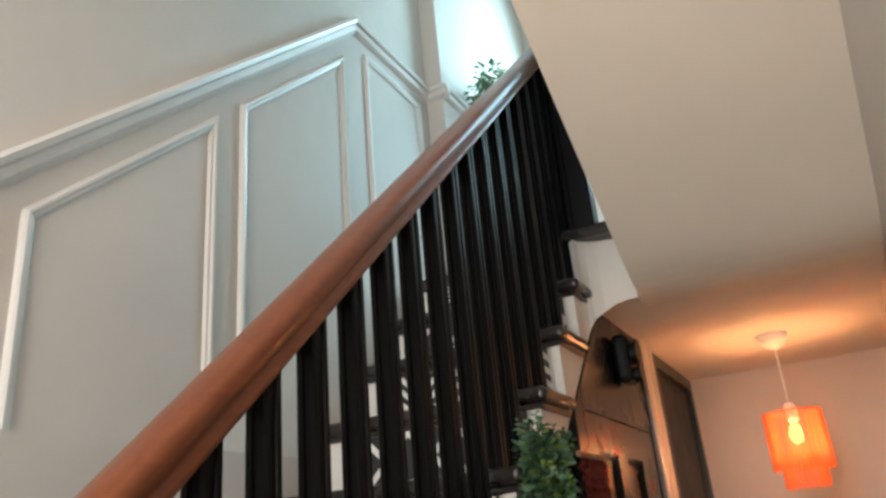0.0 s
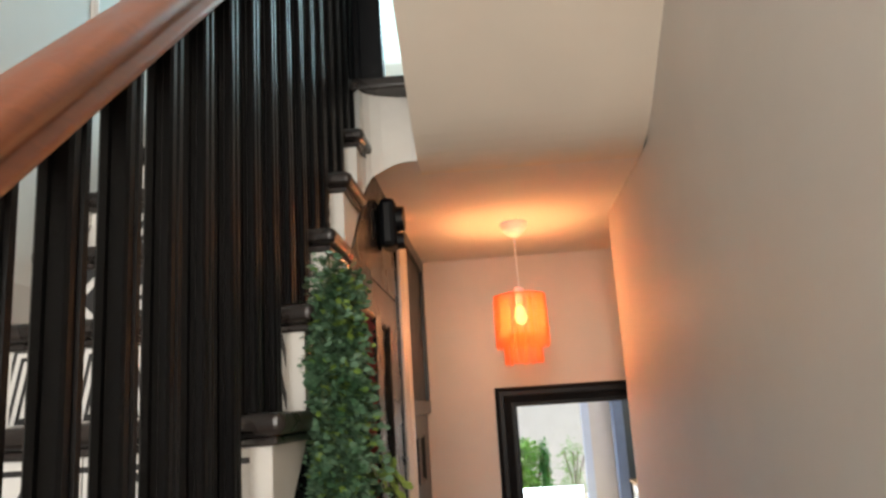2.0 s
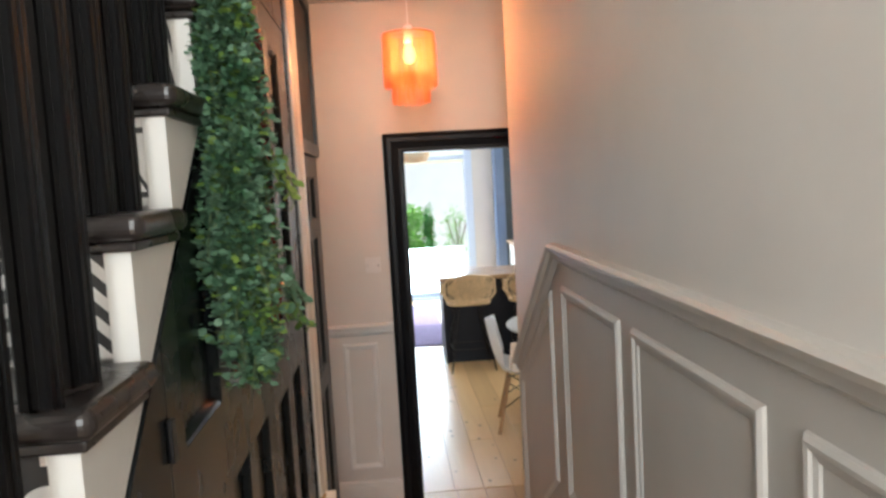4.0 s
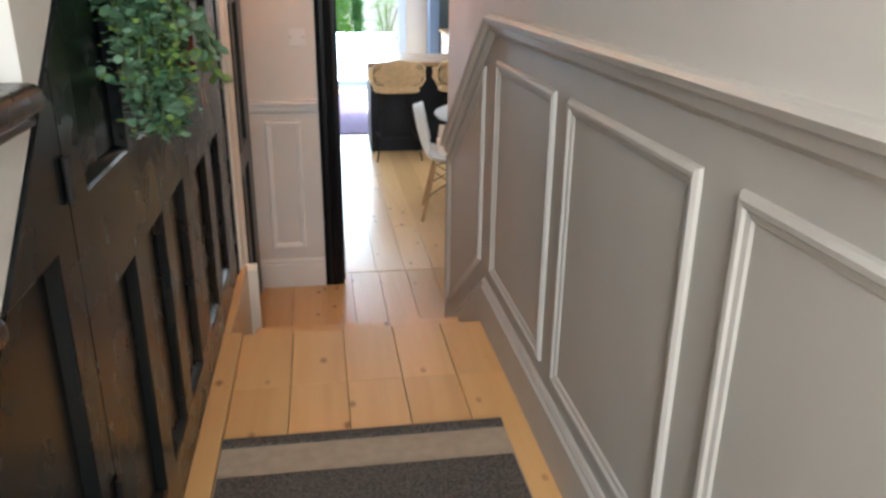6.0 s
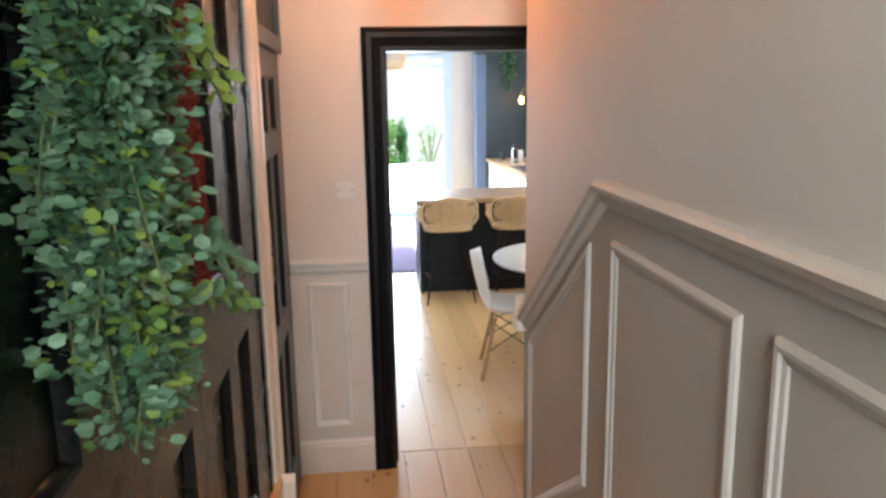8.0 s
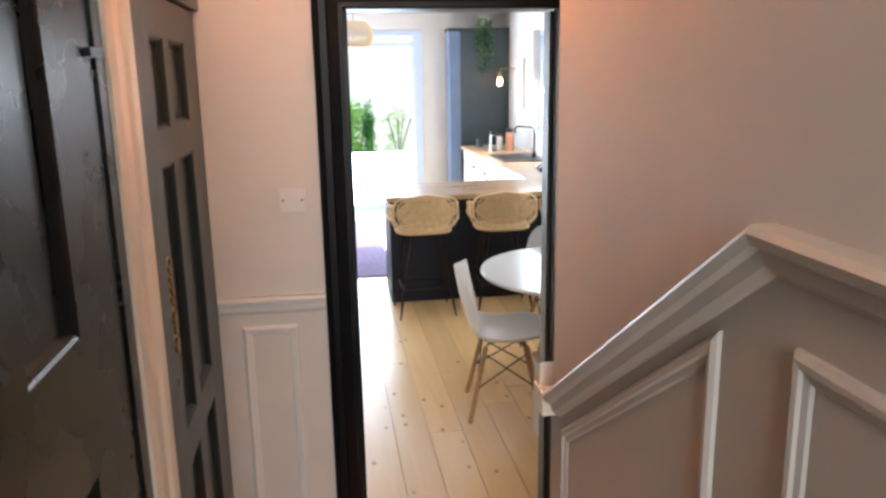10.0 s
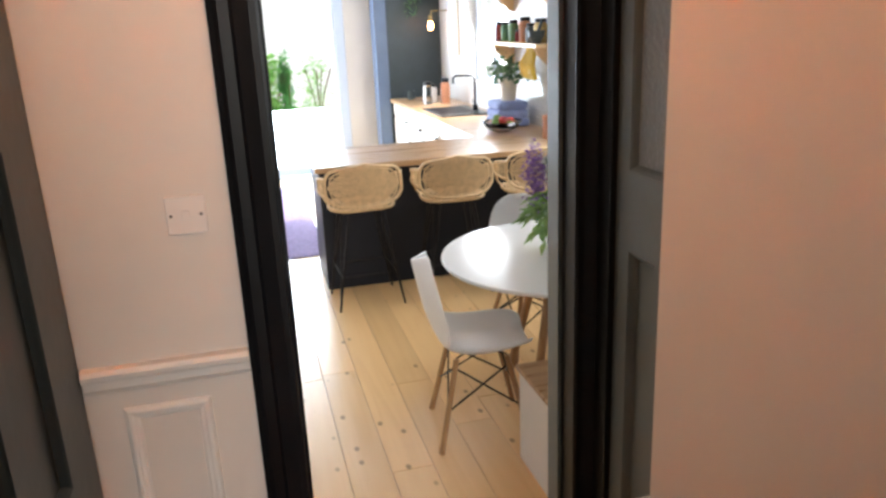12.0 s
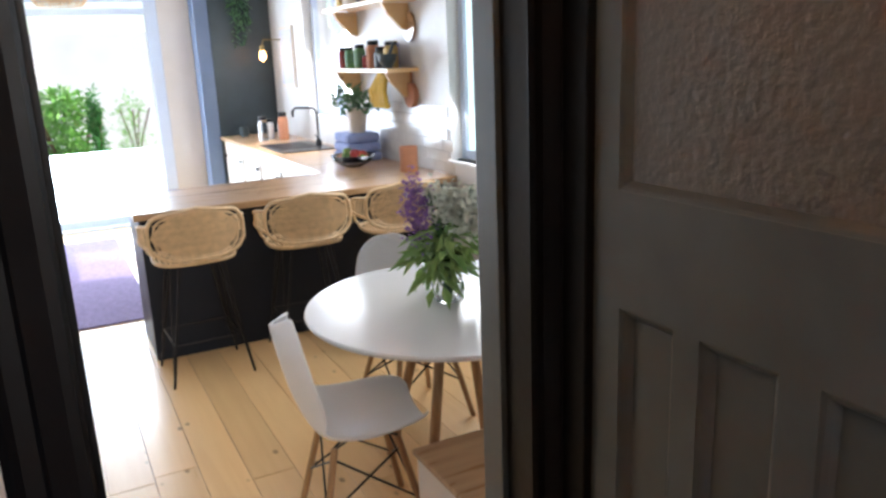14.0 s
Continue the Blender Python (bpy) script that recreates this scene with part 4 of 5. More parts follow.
boxp("top", 1.79, KR - 0.002, 3.987, 7.34, 0.86, 0.90, M_TOP, wt2, bev=0.004)
M_CAB = mat("cream_cabinet", (0.74, 0.72, 0.66), 0.4, 0.05, 5)
for i in range(5):
    y = 3.99 + i * 0.668
    cab = thing("base_cabinet", "cream shaker base cabinet with a black knob", "kitchen cabinet", "base cabinets along the wall")
    boxp("body", 1.85, KR - 0.003, y, y + 0.664, 0.1, 0.857, M_CAB, cab)
    d = framed("door", y + 0.004, y + 0.66, 0.11, 0.85, [(y + 0.08, y + 0.585, 0.2, 0.76)], lambda u, v, d: Vector((1.828 - d, u, v)), M_CAB, cab)
    bm = bmesh.new()
    tube(bm, [(1.828, y + 0.61, 0.7), (1.80, y + 0.61, 0.7)], 0.014, 10)
    link("knob", bm, M_STEEL, cab)
    boxp("plinth", 1.9, KR - 0.003, y, y + 0.664, 0.0, 0.099, M_CAB, cab)
tall = thing("tall_cupboard", "tall dark slate kitchen cupboard against the back wall", "cupboard")
# garden door light on the slate side, put into a paler blue colour
M_STILE_LIT = mat("slate_paint_door_lit", (0.13, 0.18, 0.28), 0.35, 0.1, 6, 0.1, 30)
boxp("side_stile", 1.655, 1.80, 7.33, KB - 0.002, 0.0, 2.36, M_STILE_LIT, tall, "slate side stile, pale blue from the garden door's light", bev=0.004)
boxp("body", 1.801, KR - 0.003, 7.345, KB - 0.002, 0.0, 2.36, M_SLATE, tall, bev=0.004)
boxp("cornice", 1.64, KR - 0.003, 7.325, KB - 0.002, 2.361, 2.40, M_SLATE, tall, bev=0.006)
sink = thing("kitchen_sink", "black composite sink set in the worktop", "sink")
bm = bmesh.new()
add_box(bm, 1.88, 2.36, 5.25, 6.05, 0.901, 0.912, 0.004)
link("rim", bm, M_STEEL, sink)
boxp("bowl", 1.94, 2.26, 5.45, 5.98, 0.9125, 0.914, M_BLACK, sink)
tap = thing("kitchen_tap", "black swan-neck kitchen tap", "tap", at=(2.30, 5.55, 0.913))
bm = bmesh.new()
tube(bm, [(0, 0, 0), (0, 0, 0.30), (-0.03, 0, 0.335), (-0.19, 0, 0.345), (-0.22, 0, 0.32), (-0.22, 0, 0.27)], 0.011, 10)
lathe(bm, [(0.026, 0), (0.026, 0.05), (0.016, 0.06)], 14)
link("spout", bm, M_STEEL, tap)
bm = bmesh.new()
tube(bm, [(0.0, 0.02, 0.06), (0.0, 0.09, 0.09)], 0.006, 8)
link("lever", bm, M_STEEL, tap)
rug = thing("purple_rug", "long flat purple rug before the glass doors", "rug")
boxp("rug_face", -0.45, 0.60, 4.22, 7.05, 0.001, 0.012, M_RUG, rug, bev=0.003)

# ---- garden door ----
gd = thing("garden_door", "white framed glass garden doors in full sun", "glass door")
# white frame; the blue fringe of the bright opening is put into its colour
M_FRAMEW = mat("white_upvc_blue_fringe", (0.55, 0.63, 0.76), 0.35, 0.03)
bm = bmesh.new()
add_box(bm, -0.6, -0.53, KB + 0.05, KB + 0.12, 0, 2.4, 0.004)
add_box(bm, 1.22, 1.34, KB + 0.02, KB + 0.12, 0, 2.4, 0.004)
add_box(bm, -0.53, 1.22, KB + 0.05, KB + 0.12, 2.19, 2.25, 0.004)
add_box(bm, -0.53, 1.22, KB + 0.05, KB + 0.12, 2.32, 2.4, 0.004)
add_box(bm, -0.53, 1.22, KB + 0.05, KB + 0.12, -0.02, 0.11, 0.004)
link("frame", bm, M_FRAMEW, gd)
p = boxp("pane", -0.53, 1.22, KB + 0.08, KB + 0.086, 0.09, 2.32, M_GLASS, gd)
p.visible_shadow = False
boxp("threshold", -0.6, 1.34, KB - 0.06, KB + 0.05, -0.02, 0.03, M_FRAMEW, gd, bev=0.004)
kw = thing("kitchen_window", "white framed kitchen window over the worktop", "window")
bm = bmesh.new()
for a in ((5.0, 5.06, 1.15, 2.3), (6.14, 6.2, 1.15, 2.3), (5.06, 6.14, 1.15, 1.21), (5.06, 6.14, 2.24, 2.3), (5.57, 5.63, 1.21, 2.24)):
    add_box(bm, KR + 0.08, KR + 0.14, *a, 0.004)
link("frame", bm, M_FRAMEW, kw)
p = boxp("pane", KR + 0.105, KR + 0.11, 5.06, 6.14, 1.21, 2.24, M_GLASS, kw)
p.visible_shadow = False

tw = thing("table_window", "bright white framed window beside the dining table", "window")
bm = bmesh.new()
for a in ((2.3, 2.36, 1.0, 2.2), (3.24, 3.3, 1.0, 2.2), (2.36, 3.24, 1.0, 1.06), (2.36, 3.24, 2.14, 2.2)):
    add_box(bm, KR + 0.08, KR + 0.14, *a, 0.004)
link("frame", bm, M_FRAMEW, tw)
# same glowing pane, standing in for daylight through the glass
boxp("pane", KR + 0.105, KR + 0.111, 2.36, 3.24, 1.06, 2.14, M_OBSC_GLOW, tw)
boxp("window_sill", KR - 0.03, KR + 0.078, 2.29, 3.31, 0.975, 1.0, M_WHITE, tw, bev=0.004)

# ---- bar stools ----


def bar_stool(at, rz):
    ob = thing("bar_stool", "rattan bar stool with thin black hairpin legs", "bar stool", "bar stools at the breakfast bar", at, rz)
    bm = bmesh.new()
    sec = []
    for k in range(28):
        a = 2 * math.pi * k / 28
        sec.append((math.copysign(abs(math.cos(a)) ** 0.6, math.cos(a)) * 0.21, math.copysign(abs(math.sin(a)) ** 0.8, math.sin(a)) * 0.18 + 0.0, 0.66))
    tube(bm, sec + [sec[0]], 0.011, 6)
    link("seat_rim", bm, M_RATTAN, ob)
    bm = bmesh.new()
    for k in range(21):
        x = -0.20 + k * 0.02
        h = 0.17 * (1 - abs(x / 0.215) ** 2.6)
        tube(bm, [(x, -h, 0.662), (x, 0, 0.655), (x, h, 0.662)], 0.0065, 5)
    link("seat", bm, M_RATTAN, ob, "woven rattan seat")

    def bp(u, v):
        """A place on the curved back: u across, v up."""
        return Vector((u, -0.20 + 0.55 * u * u * 1.6, v))
    bm = bmesh.new()
    for q, r in ((1.0, 0.011), (0.88, 0.006)):
        pts = []
        for k in range(37):
            a = 2 * math.pi * k / 36
            u = math.copysign(abs(math.cos(a)) ** 0.55, math.cos(a)) * 0.245 * q
            v = math.copysign(abs(math.sin(a)) ** 0.75, math.sin(a)) * 0.13 * q
            pts.append(bp(u, 0.815 + v + (0.008 * math.cos(u * 26) if v > 0 else 0)))
        tube(bm, pts, r, 6)
    link("back_rim", bm, M_RATTAN, ob)
    bm = bmesh.new()
    for k in range(62):
        u = -0.228 + 0.456 * k / 61
        h = 0.118 * (1 - abs(u / 0.235) ** 3.0)
        tube(bm, [bp(u, 0.815 - h), bp(u, 0.815 + h)], 0.0034, 4)
    for k in range(5):
        v = -0.066 + k * 0.033
        tube(bm, [bp(u, 0.815 + v) + Vector((0, 0.004, 0)) for u in (-0.22, -0.11, 0, 0.11, 0.22)], 0.003, 4)
    link("back_weave", bm, M_RATTAN, ob)
    for s in (-1, 1):
        bm = bmesh.new()
        lo, hi = [], []
        for k in range(7):
            f = k / 6
            y = -0.155 + 0.27 * f
            x = s * (0.240 + 0.03 * math.sin(math.pi * f))
            hi.append(Vector((x, y, 0.875 - 0.065 * f * f)))
            lo.append(Vector((x, y, 0.755 + 0.035 * f)))
        tube(bm, hi + [hi[-1] + Vector((0, 0.02, -0.01))] + lo[::-1], 0.009, 6)
        for k in range(18):
            f = k / 17 * 5.99
            i = int(f)
            tube(bm, [hi[i].lerp(hi[i + 1], f - i), lo[i].lerp(lo[i + 1], f - i)], 0.003, 4)
        tube(bm, [lo[5], (s * 0.225, 0.09, 0.70), (s * 0.20, 0.06, 0.665)], 0.009, 6)
        link("arm", bm, M_RATTAN, ob)
    for sx in (-1, 1):
        for sy in (-1, 1):
            bm = bmesh.new()
            tube(bm, [(sx * 0.10, sy * 0.12, 0.65), (sx * 0.215, sy * 0.19, 0.012), (sx * 0.217, sy * 0.19, 0.0)], 0.0075, 6)
            tube(bm, [(sx * 0.14, sy * 0.07, 0.65), (sx * 0.213, sy * 0.185, 0.02)], 0.005, 6)
            link("leg", bm, M_STEEL, ob)
    bm = bmesh.new()
    tube(bm, [(-0.18, -0.165, 0.22), (0.18, -0.165, 0.22), (0.18, 0.165, 0.22), (-0.18, 0.165, 0.22), (-0.18, -0.165, 0.22)], 0.006, 6)
    link("footrest", bm, M_STEEL, ob)
    return ob


st = bar_stool((0.737, 3.11, 0), 2)
copy_thing(st, pose(1.36, 3.12, 0, 0, 0, -2))
copy_thing(st, pose(1.95, 3.13, 0, 0, 0, 0))

# ---- dining chairs ----


def shell_chair(at, rz):
    """A moulded shell on dowel legs; the back is towards -y."""
    ob = thing("dining_chair", "white moulded shell chair on beech dowel legs", "dining chair", "chairs round the table", at, rz)
    prof = [(0.225, 0.425, 0.13), (0.20, 0.438, 0.19), (0.10, 0.428, 0.225), (0.0, 0.418, 0.232), (-0.10, 0.425, 0.228), (-0.165, 0.455, 0.222), (-0.20, 0.52, 0.212),
            (-0.225, 0.60, 0.198), (-0.245, 0.69, 0.182), (-0.258, 0.755, 0.158), (-0.266, 0.80, 0.118), (-0.269, 0.822, 0.065), (-0.270, 0.829, 0.02)]
    bm = bmesh.new()
    rows_ = []
    for y, z, w in prof:
        r = []
        for k in range(13):
            s = -1 + k / 6
            lift = (abs(s) ** 3) * (0.055 if z < 0.47 else 0.02)
            fwd = (abs(s) ** 2.2) * (0.07 if z > 0.46 else 0.0)
            r.append(bm.verts.new((s * w, y + fwd, z + lift)))
        rows_.append(r)
    for a, b in zip(rows_, rows_[1:]):
        for i in range(12):
            bm.faces.new((a[i], a[i + 1], b[i + 1], b[i]))
    sh = link("shell", bm, M_PLASTIC, ob, smooth=True)
    so = sh.modifiers.new("thickness", "SOLIDIFY")
    so.thickness, so.offset = 0.010, 0
    su = sh.modifiers.new("round", "SUBSURF")
    su.levels = su.render_levels = 1
    for sx in (-1, 1):
        for sy in (-1, 1):
            bm = bmesh.new()
            tube(bm, [(sx * 0.12, sy * 0.11, 0.40), (sx * 0.165, sy * 0.155, 0.2), (sx * 0.205, sy * 0.20, 0.0)], 0.0125, 10)
            link("leg", bm, M_OAK, ob)
    wires = []
    for sx in (-1, 1):
        wires += [((sx * 0.125, -0.115, 0.36), (sx * 0.17, 0.16, 0.18)), ((sx * 0.125, 0.115, 0.36), (sx * 0.17, -0.16, 0.18)),
                  ((-0.125, sx * 0.115, 0.36), (0.17, sx * 0.16, 0.18)), ((0.125, sx * 0.115, 0.36), (-0.17, sx * 0.16, 0.18))]
    wires += [((-0.12, -0.11, 0.405), (0.12, 0.11, 0.405)), ((-0.12, 0.11, 0.405), (0.12, -0.11, 0.405))]
    for a, b in wires:
        bm = bmesh.new()
        tube(bm, [a, b], 0.0042, 5)
        link("wire_brace", bm, M_STEEL, ob)
    return ob


ch = shell_chair((0.945, 1.26, 0), -98)
copy_thing(ch, pose(1.50, 1.99, 0, 0, 0, 185))
copy_thing(ch, pose(2.12, 1.40, 0, 0, 0, 92))

table = thing("round_table", "round white dining table on splayed wooden legs", "dining table", at=(1.445, 1.44, 0))
bm = bmesh.new()
lathe(bm, [(0.555, 0.705), (0.58, 0.712), (0.585, 0.722), (0.581, 0.73)], 72)
link("tabletop", bm, mat("glossy_white_lacquer", (0.80, 0.81, 0.81), 0.16, 0.02, 5, 0.01, 40), table)
for a in range(4):
    c, s = math.cos(a * math.pi / 2 + 0.7), math.sin(a * math.pi / 2 + 0.7)
    bm = bmesh.new()
    tube(bm, [(c * 0.13, s * 0.13, 0.70), (c * 0.32, s * 0.32, 0.0)], 0.02, 10)
    link("leg", bm, M_OAK, table)

# ---- storage bench ----
bench = thing("storage_bench", "white storage bench with a wooden lid beside the table", "bench")
boxp("body", 1.03, 1.75, 0.20, 0.955, 0.0, 0.405, M_WHITE, bench, bev=0.004)
boxp("lid", 1.02, 1.76, 0.19, 0.97, 0.407, 0.43, M_TOP, bench, bev=0.006)

# ---- flowers ----
vase = thing("flower_vase", "clear glass vase with purple and white flowers on the table", "vase", at=(1.42, 1.45, 0.731))
bm = bmesh.new()
lathe(bm, [(0.045, 0), (0.06, 0.06), (0.052, 0.12), (0.044, 0.16), (0.055, 0.18), (0.051, 0.18), (0.041, 0.155), (0.047, 0.12), (0.054, 0.06), (0.04, 0.008)], 24)
link("glass", bm, M_GLASS, vase, smooth=True)
M_PURPLE = mat("purple_petals", (0.36, 0.20, 0.55), 0.7, 0.3, 40)
M_PETAL = mat("white_petals", (0.75, 0.78, 0.68), 0.7, 0.1, 40)
rng = random.Random(21)
heads = []
bm = bmesh.new()
for i in range(11):
    a = rng.uniform(0, 6.28)
    r = rng.uniform(0.05, 0.15)
    h = rng.uniform(0.30, 0.46)
    tip = (math.cos(a) * r, math.sin(a) * r, h)
    heads.append(tip)
    tube(bm, [(math.cos(a + 3) * 0.02, math.sin(a + 3) * 0.02, 0.01), (0, 0, 0.17), tip], 0.003, 5)
link("stem", bm, M_LEAF, vase)
M_VLEAF = mat("fresh_stalk_leaf", (0.36, 0.52, 0.17), 0.45, 0.3, 14, color2=(0.18, 0.34, 0.09))
bm = bmesh.new()
for i in range(13):
    a = rng.uniform(0, 6.28)
    leafy(rng, bm, (math.cos(a) * 0.07, math.sin(a) * 0.07, rng.uniform(0.12, 0.28)), (0.035, 0.035, 0.04), 13, 0.11, 0.34, 0.9)
link("foliage", bm, M_VLEAF, vase)


def flower(name, c, n, sx, sz, size, material):
    bm = bmesh.new()
    for _ in range(n):
        leaf_mesh(bm, (c[0] + rng.gauss(0, sx), c[1] + rng.gauss(0, sx), c[2] + rng.gauss(0, sz)), (rng.uniform(-1, 1), rng.uniform(-1, 1), rng.uniform(-0.5, 1)), size, 0.8)
    tagged(link(name, bm, material, vase), kind="stuff")


for c in ((-0.13, 0.02, 0.38), (-0.10, 0.05, 0.44), (-0.13, -0.03, 0.31), (-0.08, 0.0, 0.36)):
    flower("purple_flower", c, 110, 0.018, 0.036, 0.022, M_PURPLE)
for c in ((0.0, -0.04, 0.38), (0.07, 0.0, 0.36), (0.05, -0.09, 0.33), (0.0, 0.06, 0.40), (0.12, -0.05, 0.32), (0.13, 0.03, 0.37)):
    flower("white_flower", c, 170, 0.036, 0.028, 0.032, M_PETAL)

# ---- shelves and what they hold ----


def jar(at, r, h, material, name="jar", label="small storage jar"):
    ob = thing(name, label, name.replace("_", " "), at=at)
    bm = bmesh.new()
    lathe(bm, [(r * 0.92, 0), (r, h * 0.08), (r, h * 0.72), (r * 0.8, h * 0.84)], 16)
    link("body", bm, material, ob)
    bm = bmesh.new()
    lathe(bm, [(r * 0.84, h * 0.845), (r * 0.84, h * 0.97), (r * 0.78, h)], 16)
    link("lid", bm, M_STEEL, ob)
    return ob


M_TERRA = mat("terracotta", (0.50, 0.22, 0.12), 0.7, 0.2, 10)
M_YEL = mat("banana_skin", (0.75, 0.50, 0.06), 0.5, 0.2, 10)
M_REDF = mat("red_fruit", (0.45, 0.04, 0.03), 0.35, 0.3, 10)
M_BLUE = mat("blue_cloth", (0.30, 0.36, 0.62), 0.8, 0.2, 14)
for z, y0, y1 in ((1.56, 3.72, 4.95), (2.02, 3.72, 4.95)):
    s = thing("wall_shelf", "pine wall shelf on wooden brackets", "shelf", "kitchen shelves")
    boxp("plank", KR - 0.24, KR - 0.003, y0, y1, z, z + 0.028, M_PALE, s, bev=0.003)
    for y in (y0 + 0.12, y1 - 0.15):
        bm = bmesh.new()
        slab(bm, [(KR - 0.003, z - 0.003), (KR - 0.20, z - 0.003), (KR - 0.17, z - 0.06), (KR - 0.06, z - 0.17), (KR - 0.003, z - 0.19)], lambda u, v, d: Vector((u, d, v)), y, y + 0.03)
        link("bracket", bm, M_PALE, s)
rng = random.Random(33)
mats = [M_GLASS, M_TERRA, M_PLASTIC, M_LEAF, M_BRASS, M_SLATE, M_RED, M_CREAM]
for z in (1.589, 2.049):
    y = 3.86
    i = 0
    while y < 4.86:
        r = rng.uniform(0.035, 0.065)
        jar((KR - 0.12 + rng.uniform(-0.03, 0.02), y + r, z), r, rng.uniform(0.09, 0.2), mats[rng.randrange(len(mats))], label=("storage jar with a dark lid on the kitchen shelf"))
        y += 2 * r + rng.uniform(0.01, 0.05)
mortar = thing("mortar_and_pestle", "dark stone mortar with its pestle on the shelf", "mortar", at=(KR - 0.20, 3.80, 1.589))
bm = bmesh.new()
lathe(bm, [(0.035, 0), (0.035, 0.015), (0.06, 0.05), (0.068, 0.095), (0.058, 0.095), (0.045, 0.05)], 20)
link("bowl", bm, M_SLATE, mortar)
bm = bmesh.new()
tube(bm, [(0, 0, 0.05), (0.04, -0.03, 0.17)], 0.012, 10)
link("pestle", bm, M_SLATE, mortar)
ban = thing("bananas", "bunch of yellow bananas hanging under the shelf", "fruit", at=(KR - 0.15, 4.03, 1.43))
for i in range(7):
    bm = bmesh.new()
    a = -0.75 + i * 0.25
    tube(bm, [(0, a * 0.02, 0.128), (0.0, a * 0.08, 0.09), (-0.04 - 0.01 * (i % 2), a * 0.15, 0.0), (-0.03, a * 0.15, -0.07), (-0.01, a * 0.13, -0.11)], 0.022, 8)
    link("banana", bm, M_YEL, ban)
copper = thing("copper_canister", "copper coloured utensil pot on the worktop", "canister", at=(KR - 0.16, 3.62, 0.901))
bm = bmesh.new()
lathe(bm, [(0.06, 0), (0.062, 0.01), (0.062, 0.17), (0.056, 0.17), (0.054, 0.02)], 24)
link("pot", bm, M_TERRA, copper)
pan = thing("copper_pan", "round terracotta-coloured pan hanging under the shelf", "pan", at=(KR - 0.006, 3.82, 1.40))
bm = bmesh.new()
tube(bm, [(0, 0, 0), (-0.035, 0, 0)], 0.085, 26)
link("body", bm, M_TERRA, pan)
bm = bmesh.new()
tube(bm, [(-0.01, 0, 0.085), (-0.01, 0, 0.155)], 0.008, 8)
link("handle", bm, M_TERRA, pan)
bk = thing("recipe_card", "pale blue recipe book leaning on the shelf", "book", at=(KR - 0.05, 3.98, 1.589))
boxp("cover", -0.012, 0.0, -0.06, 0.06, 0.0, 0.17, M_BLUE, bk, bev=0.002)
boxp("page", -0.011, -0.001, -0.057, 0.0605, 0.002, 0.168, M_PLASTIC, bk)
fb = thing("fruit_bowl", "glass bowl of red and green fruit on the worktop", "fruit bowl", at=(KR - 0.38, 4.10, 0.901))
bm = bmesh.new()
lathe(bm, [(0.06, 0), (0.13, 0.04), (0.165, 0.09), (0.158, 0.09), (0.12, 0.045), (0.05, 0.01)], 28)
link("bowl", bm, M_GLASS, fb, smooth=True)
for i in range(8):
    a = i * 0.9
    bm = bmesh.new()
    lathe(bm, [(0.008, 0), (0.032, 0.014), (0.036, 0.034), (0.028, 0.056), (0.008, 0.062)], 14, (math.cos(a) * 0.07 * (i > 0), math.sin(a) * 0.07 * (i > 0), 0.03 + 0.02 * (i % 3)))
    link("fruit", bm, M_REDF if i % 2 else M_LEAF2, fb, smooth=True)
cl = thing("folded_cloth", "pile of folded pale blue towels by the fruit bowl", "tea towel", at=(KR - 0.2, 4.46, 0.901))
for i in range(3):
    boxp("fold", -0.15 + 0.008 * i, 0.14 - 0.005 * i, -0.17 + 0.006 * i, 0.16, 0.0705 * i, 0.0705 * i + 0.07, M_BLUE, cl, bev=0.025)
pp = thing("worktop_plant", "leafy green plant in a cream pot on the worktop", "pot plant", at=(KR - 0.2, 4.44, 1.113))
bm = bmesh.new()
lathe(bm, [(0.06, 0), (0.085, 0.17), (0.09, 0.18), (0.08, 0.18), (0.07, 0.15)], 20)
link("pot", bm, M_CREAM, pp)
bm = bmesh.new()
for i in range(8):
    a = i * 0.8
    leafy(rng, bm, (math.cos(a) * 0.09, math.sin(a) * 0.09, 0.22 + 0.035 * (i % 3)), (0.06, 0.06, 0.03), 46, 0.06, 0.6)
link("leaves", bm, M_LEAF, pp)
for i, (x, y, h) in enumerate(((2.05, 6.5, 0.24), (2.14, 6.62, 0.2), (2.24, 6.45, 0.27), (2.3, 6.7, 0.18))):
    jar((x, y, 0.901), 0.05, h, [M_GLASS, M_PLASTIC, M_TERRA, M_GLASS][i], "bottle", "pale bottle by the kitchen sink")
mug = thing("mug", "dark mug on the far worktop", "mug", at=(2.0, 7.1, 0.901))
bm = bmesh.new()
lathe(bm, [(0.04, 0), (0.045, 0.01), (0.045, 0.1), (0.04, 0.1), (0.038, 0.02)], 18)
link("cup", bm, M_SLATE, mug)
bm = bmesh.new()
tube(bm, [(-0.045, 0, 0.08), (-0.075, 0, 0.07), (-0.075, 0, 0.035), (-0.044, 0, 0.02)], 0.007, 6)
link("handle", bm, M_SLATE, mug)
# wall tiles behind the worktop
bm = board_box(0.008, 0.146, 0.070, 0.0015)
tl_me = bpy.data.meshes.new("wall_tile")
bm.to_mesh(tl_me)
bm.free()
M_TILE = mat("white_glazed_tile", (0.78, 0.76, 0.73), 0.15, 0.05, 3, 0.03)
tl_me.materials.append(M_TILE)
splash = thing("tiled_splashback", "white glazed brick tiles behind the worktop", "splashback")
for r in range(6):
    for c in range(11):
        o = new("tile", tl_me)
        o.parent = splash
        o.matrix_world = pose(KR - 0.004, 3.33 + c * 0.15 + (0.075 if r % 2 else 0), 0.937 + r * 0.074)
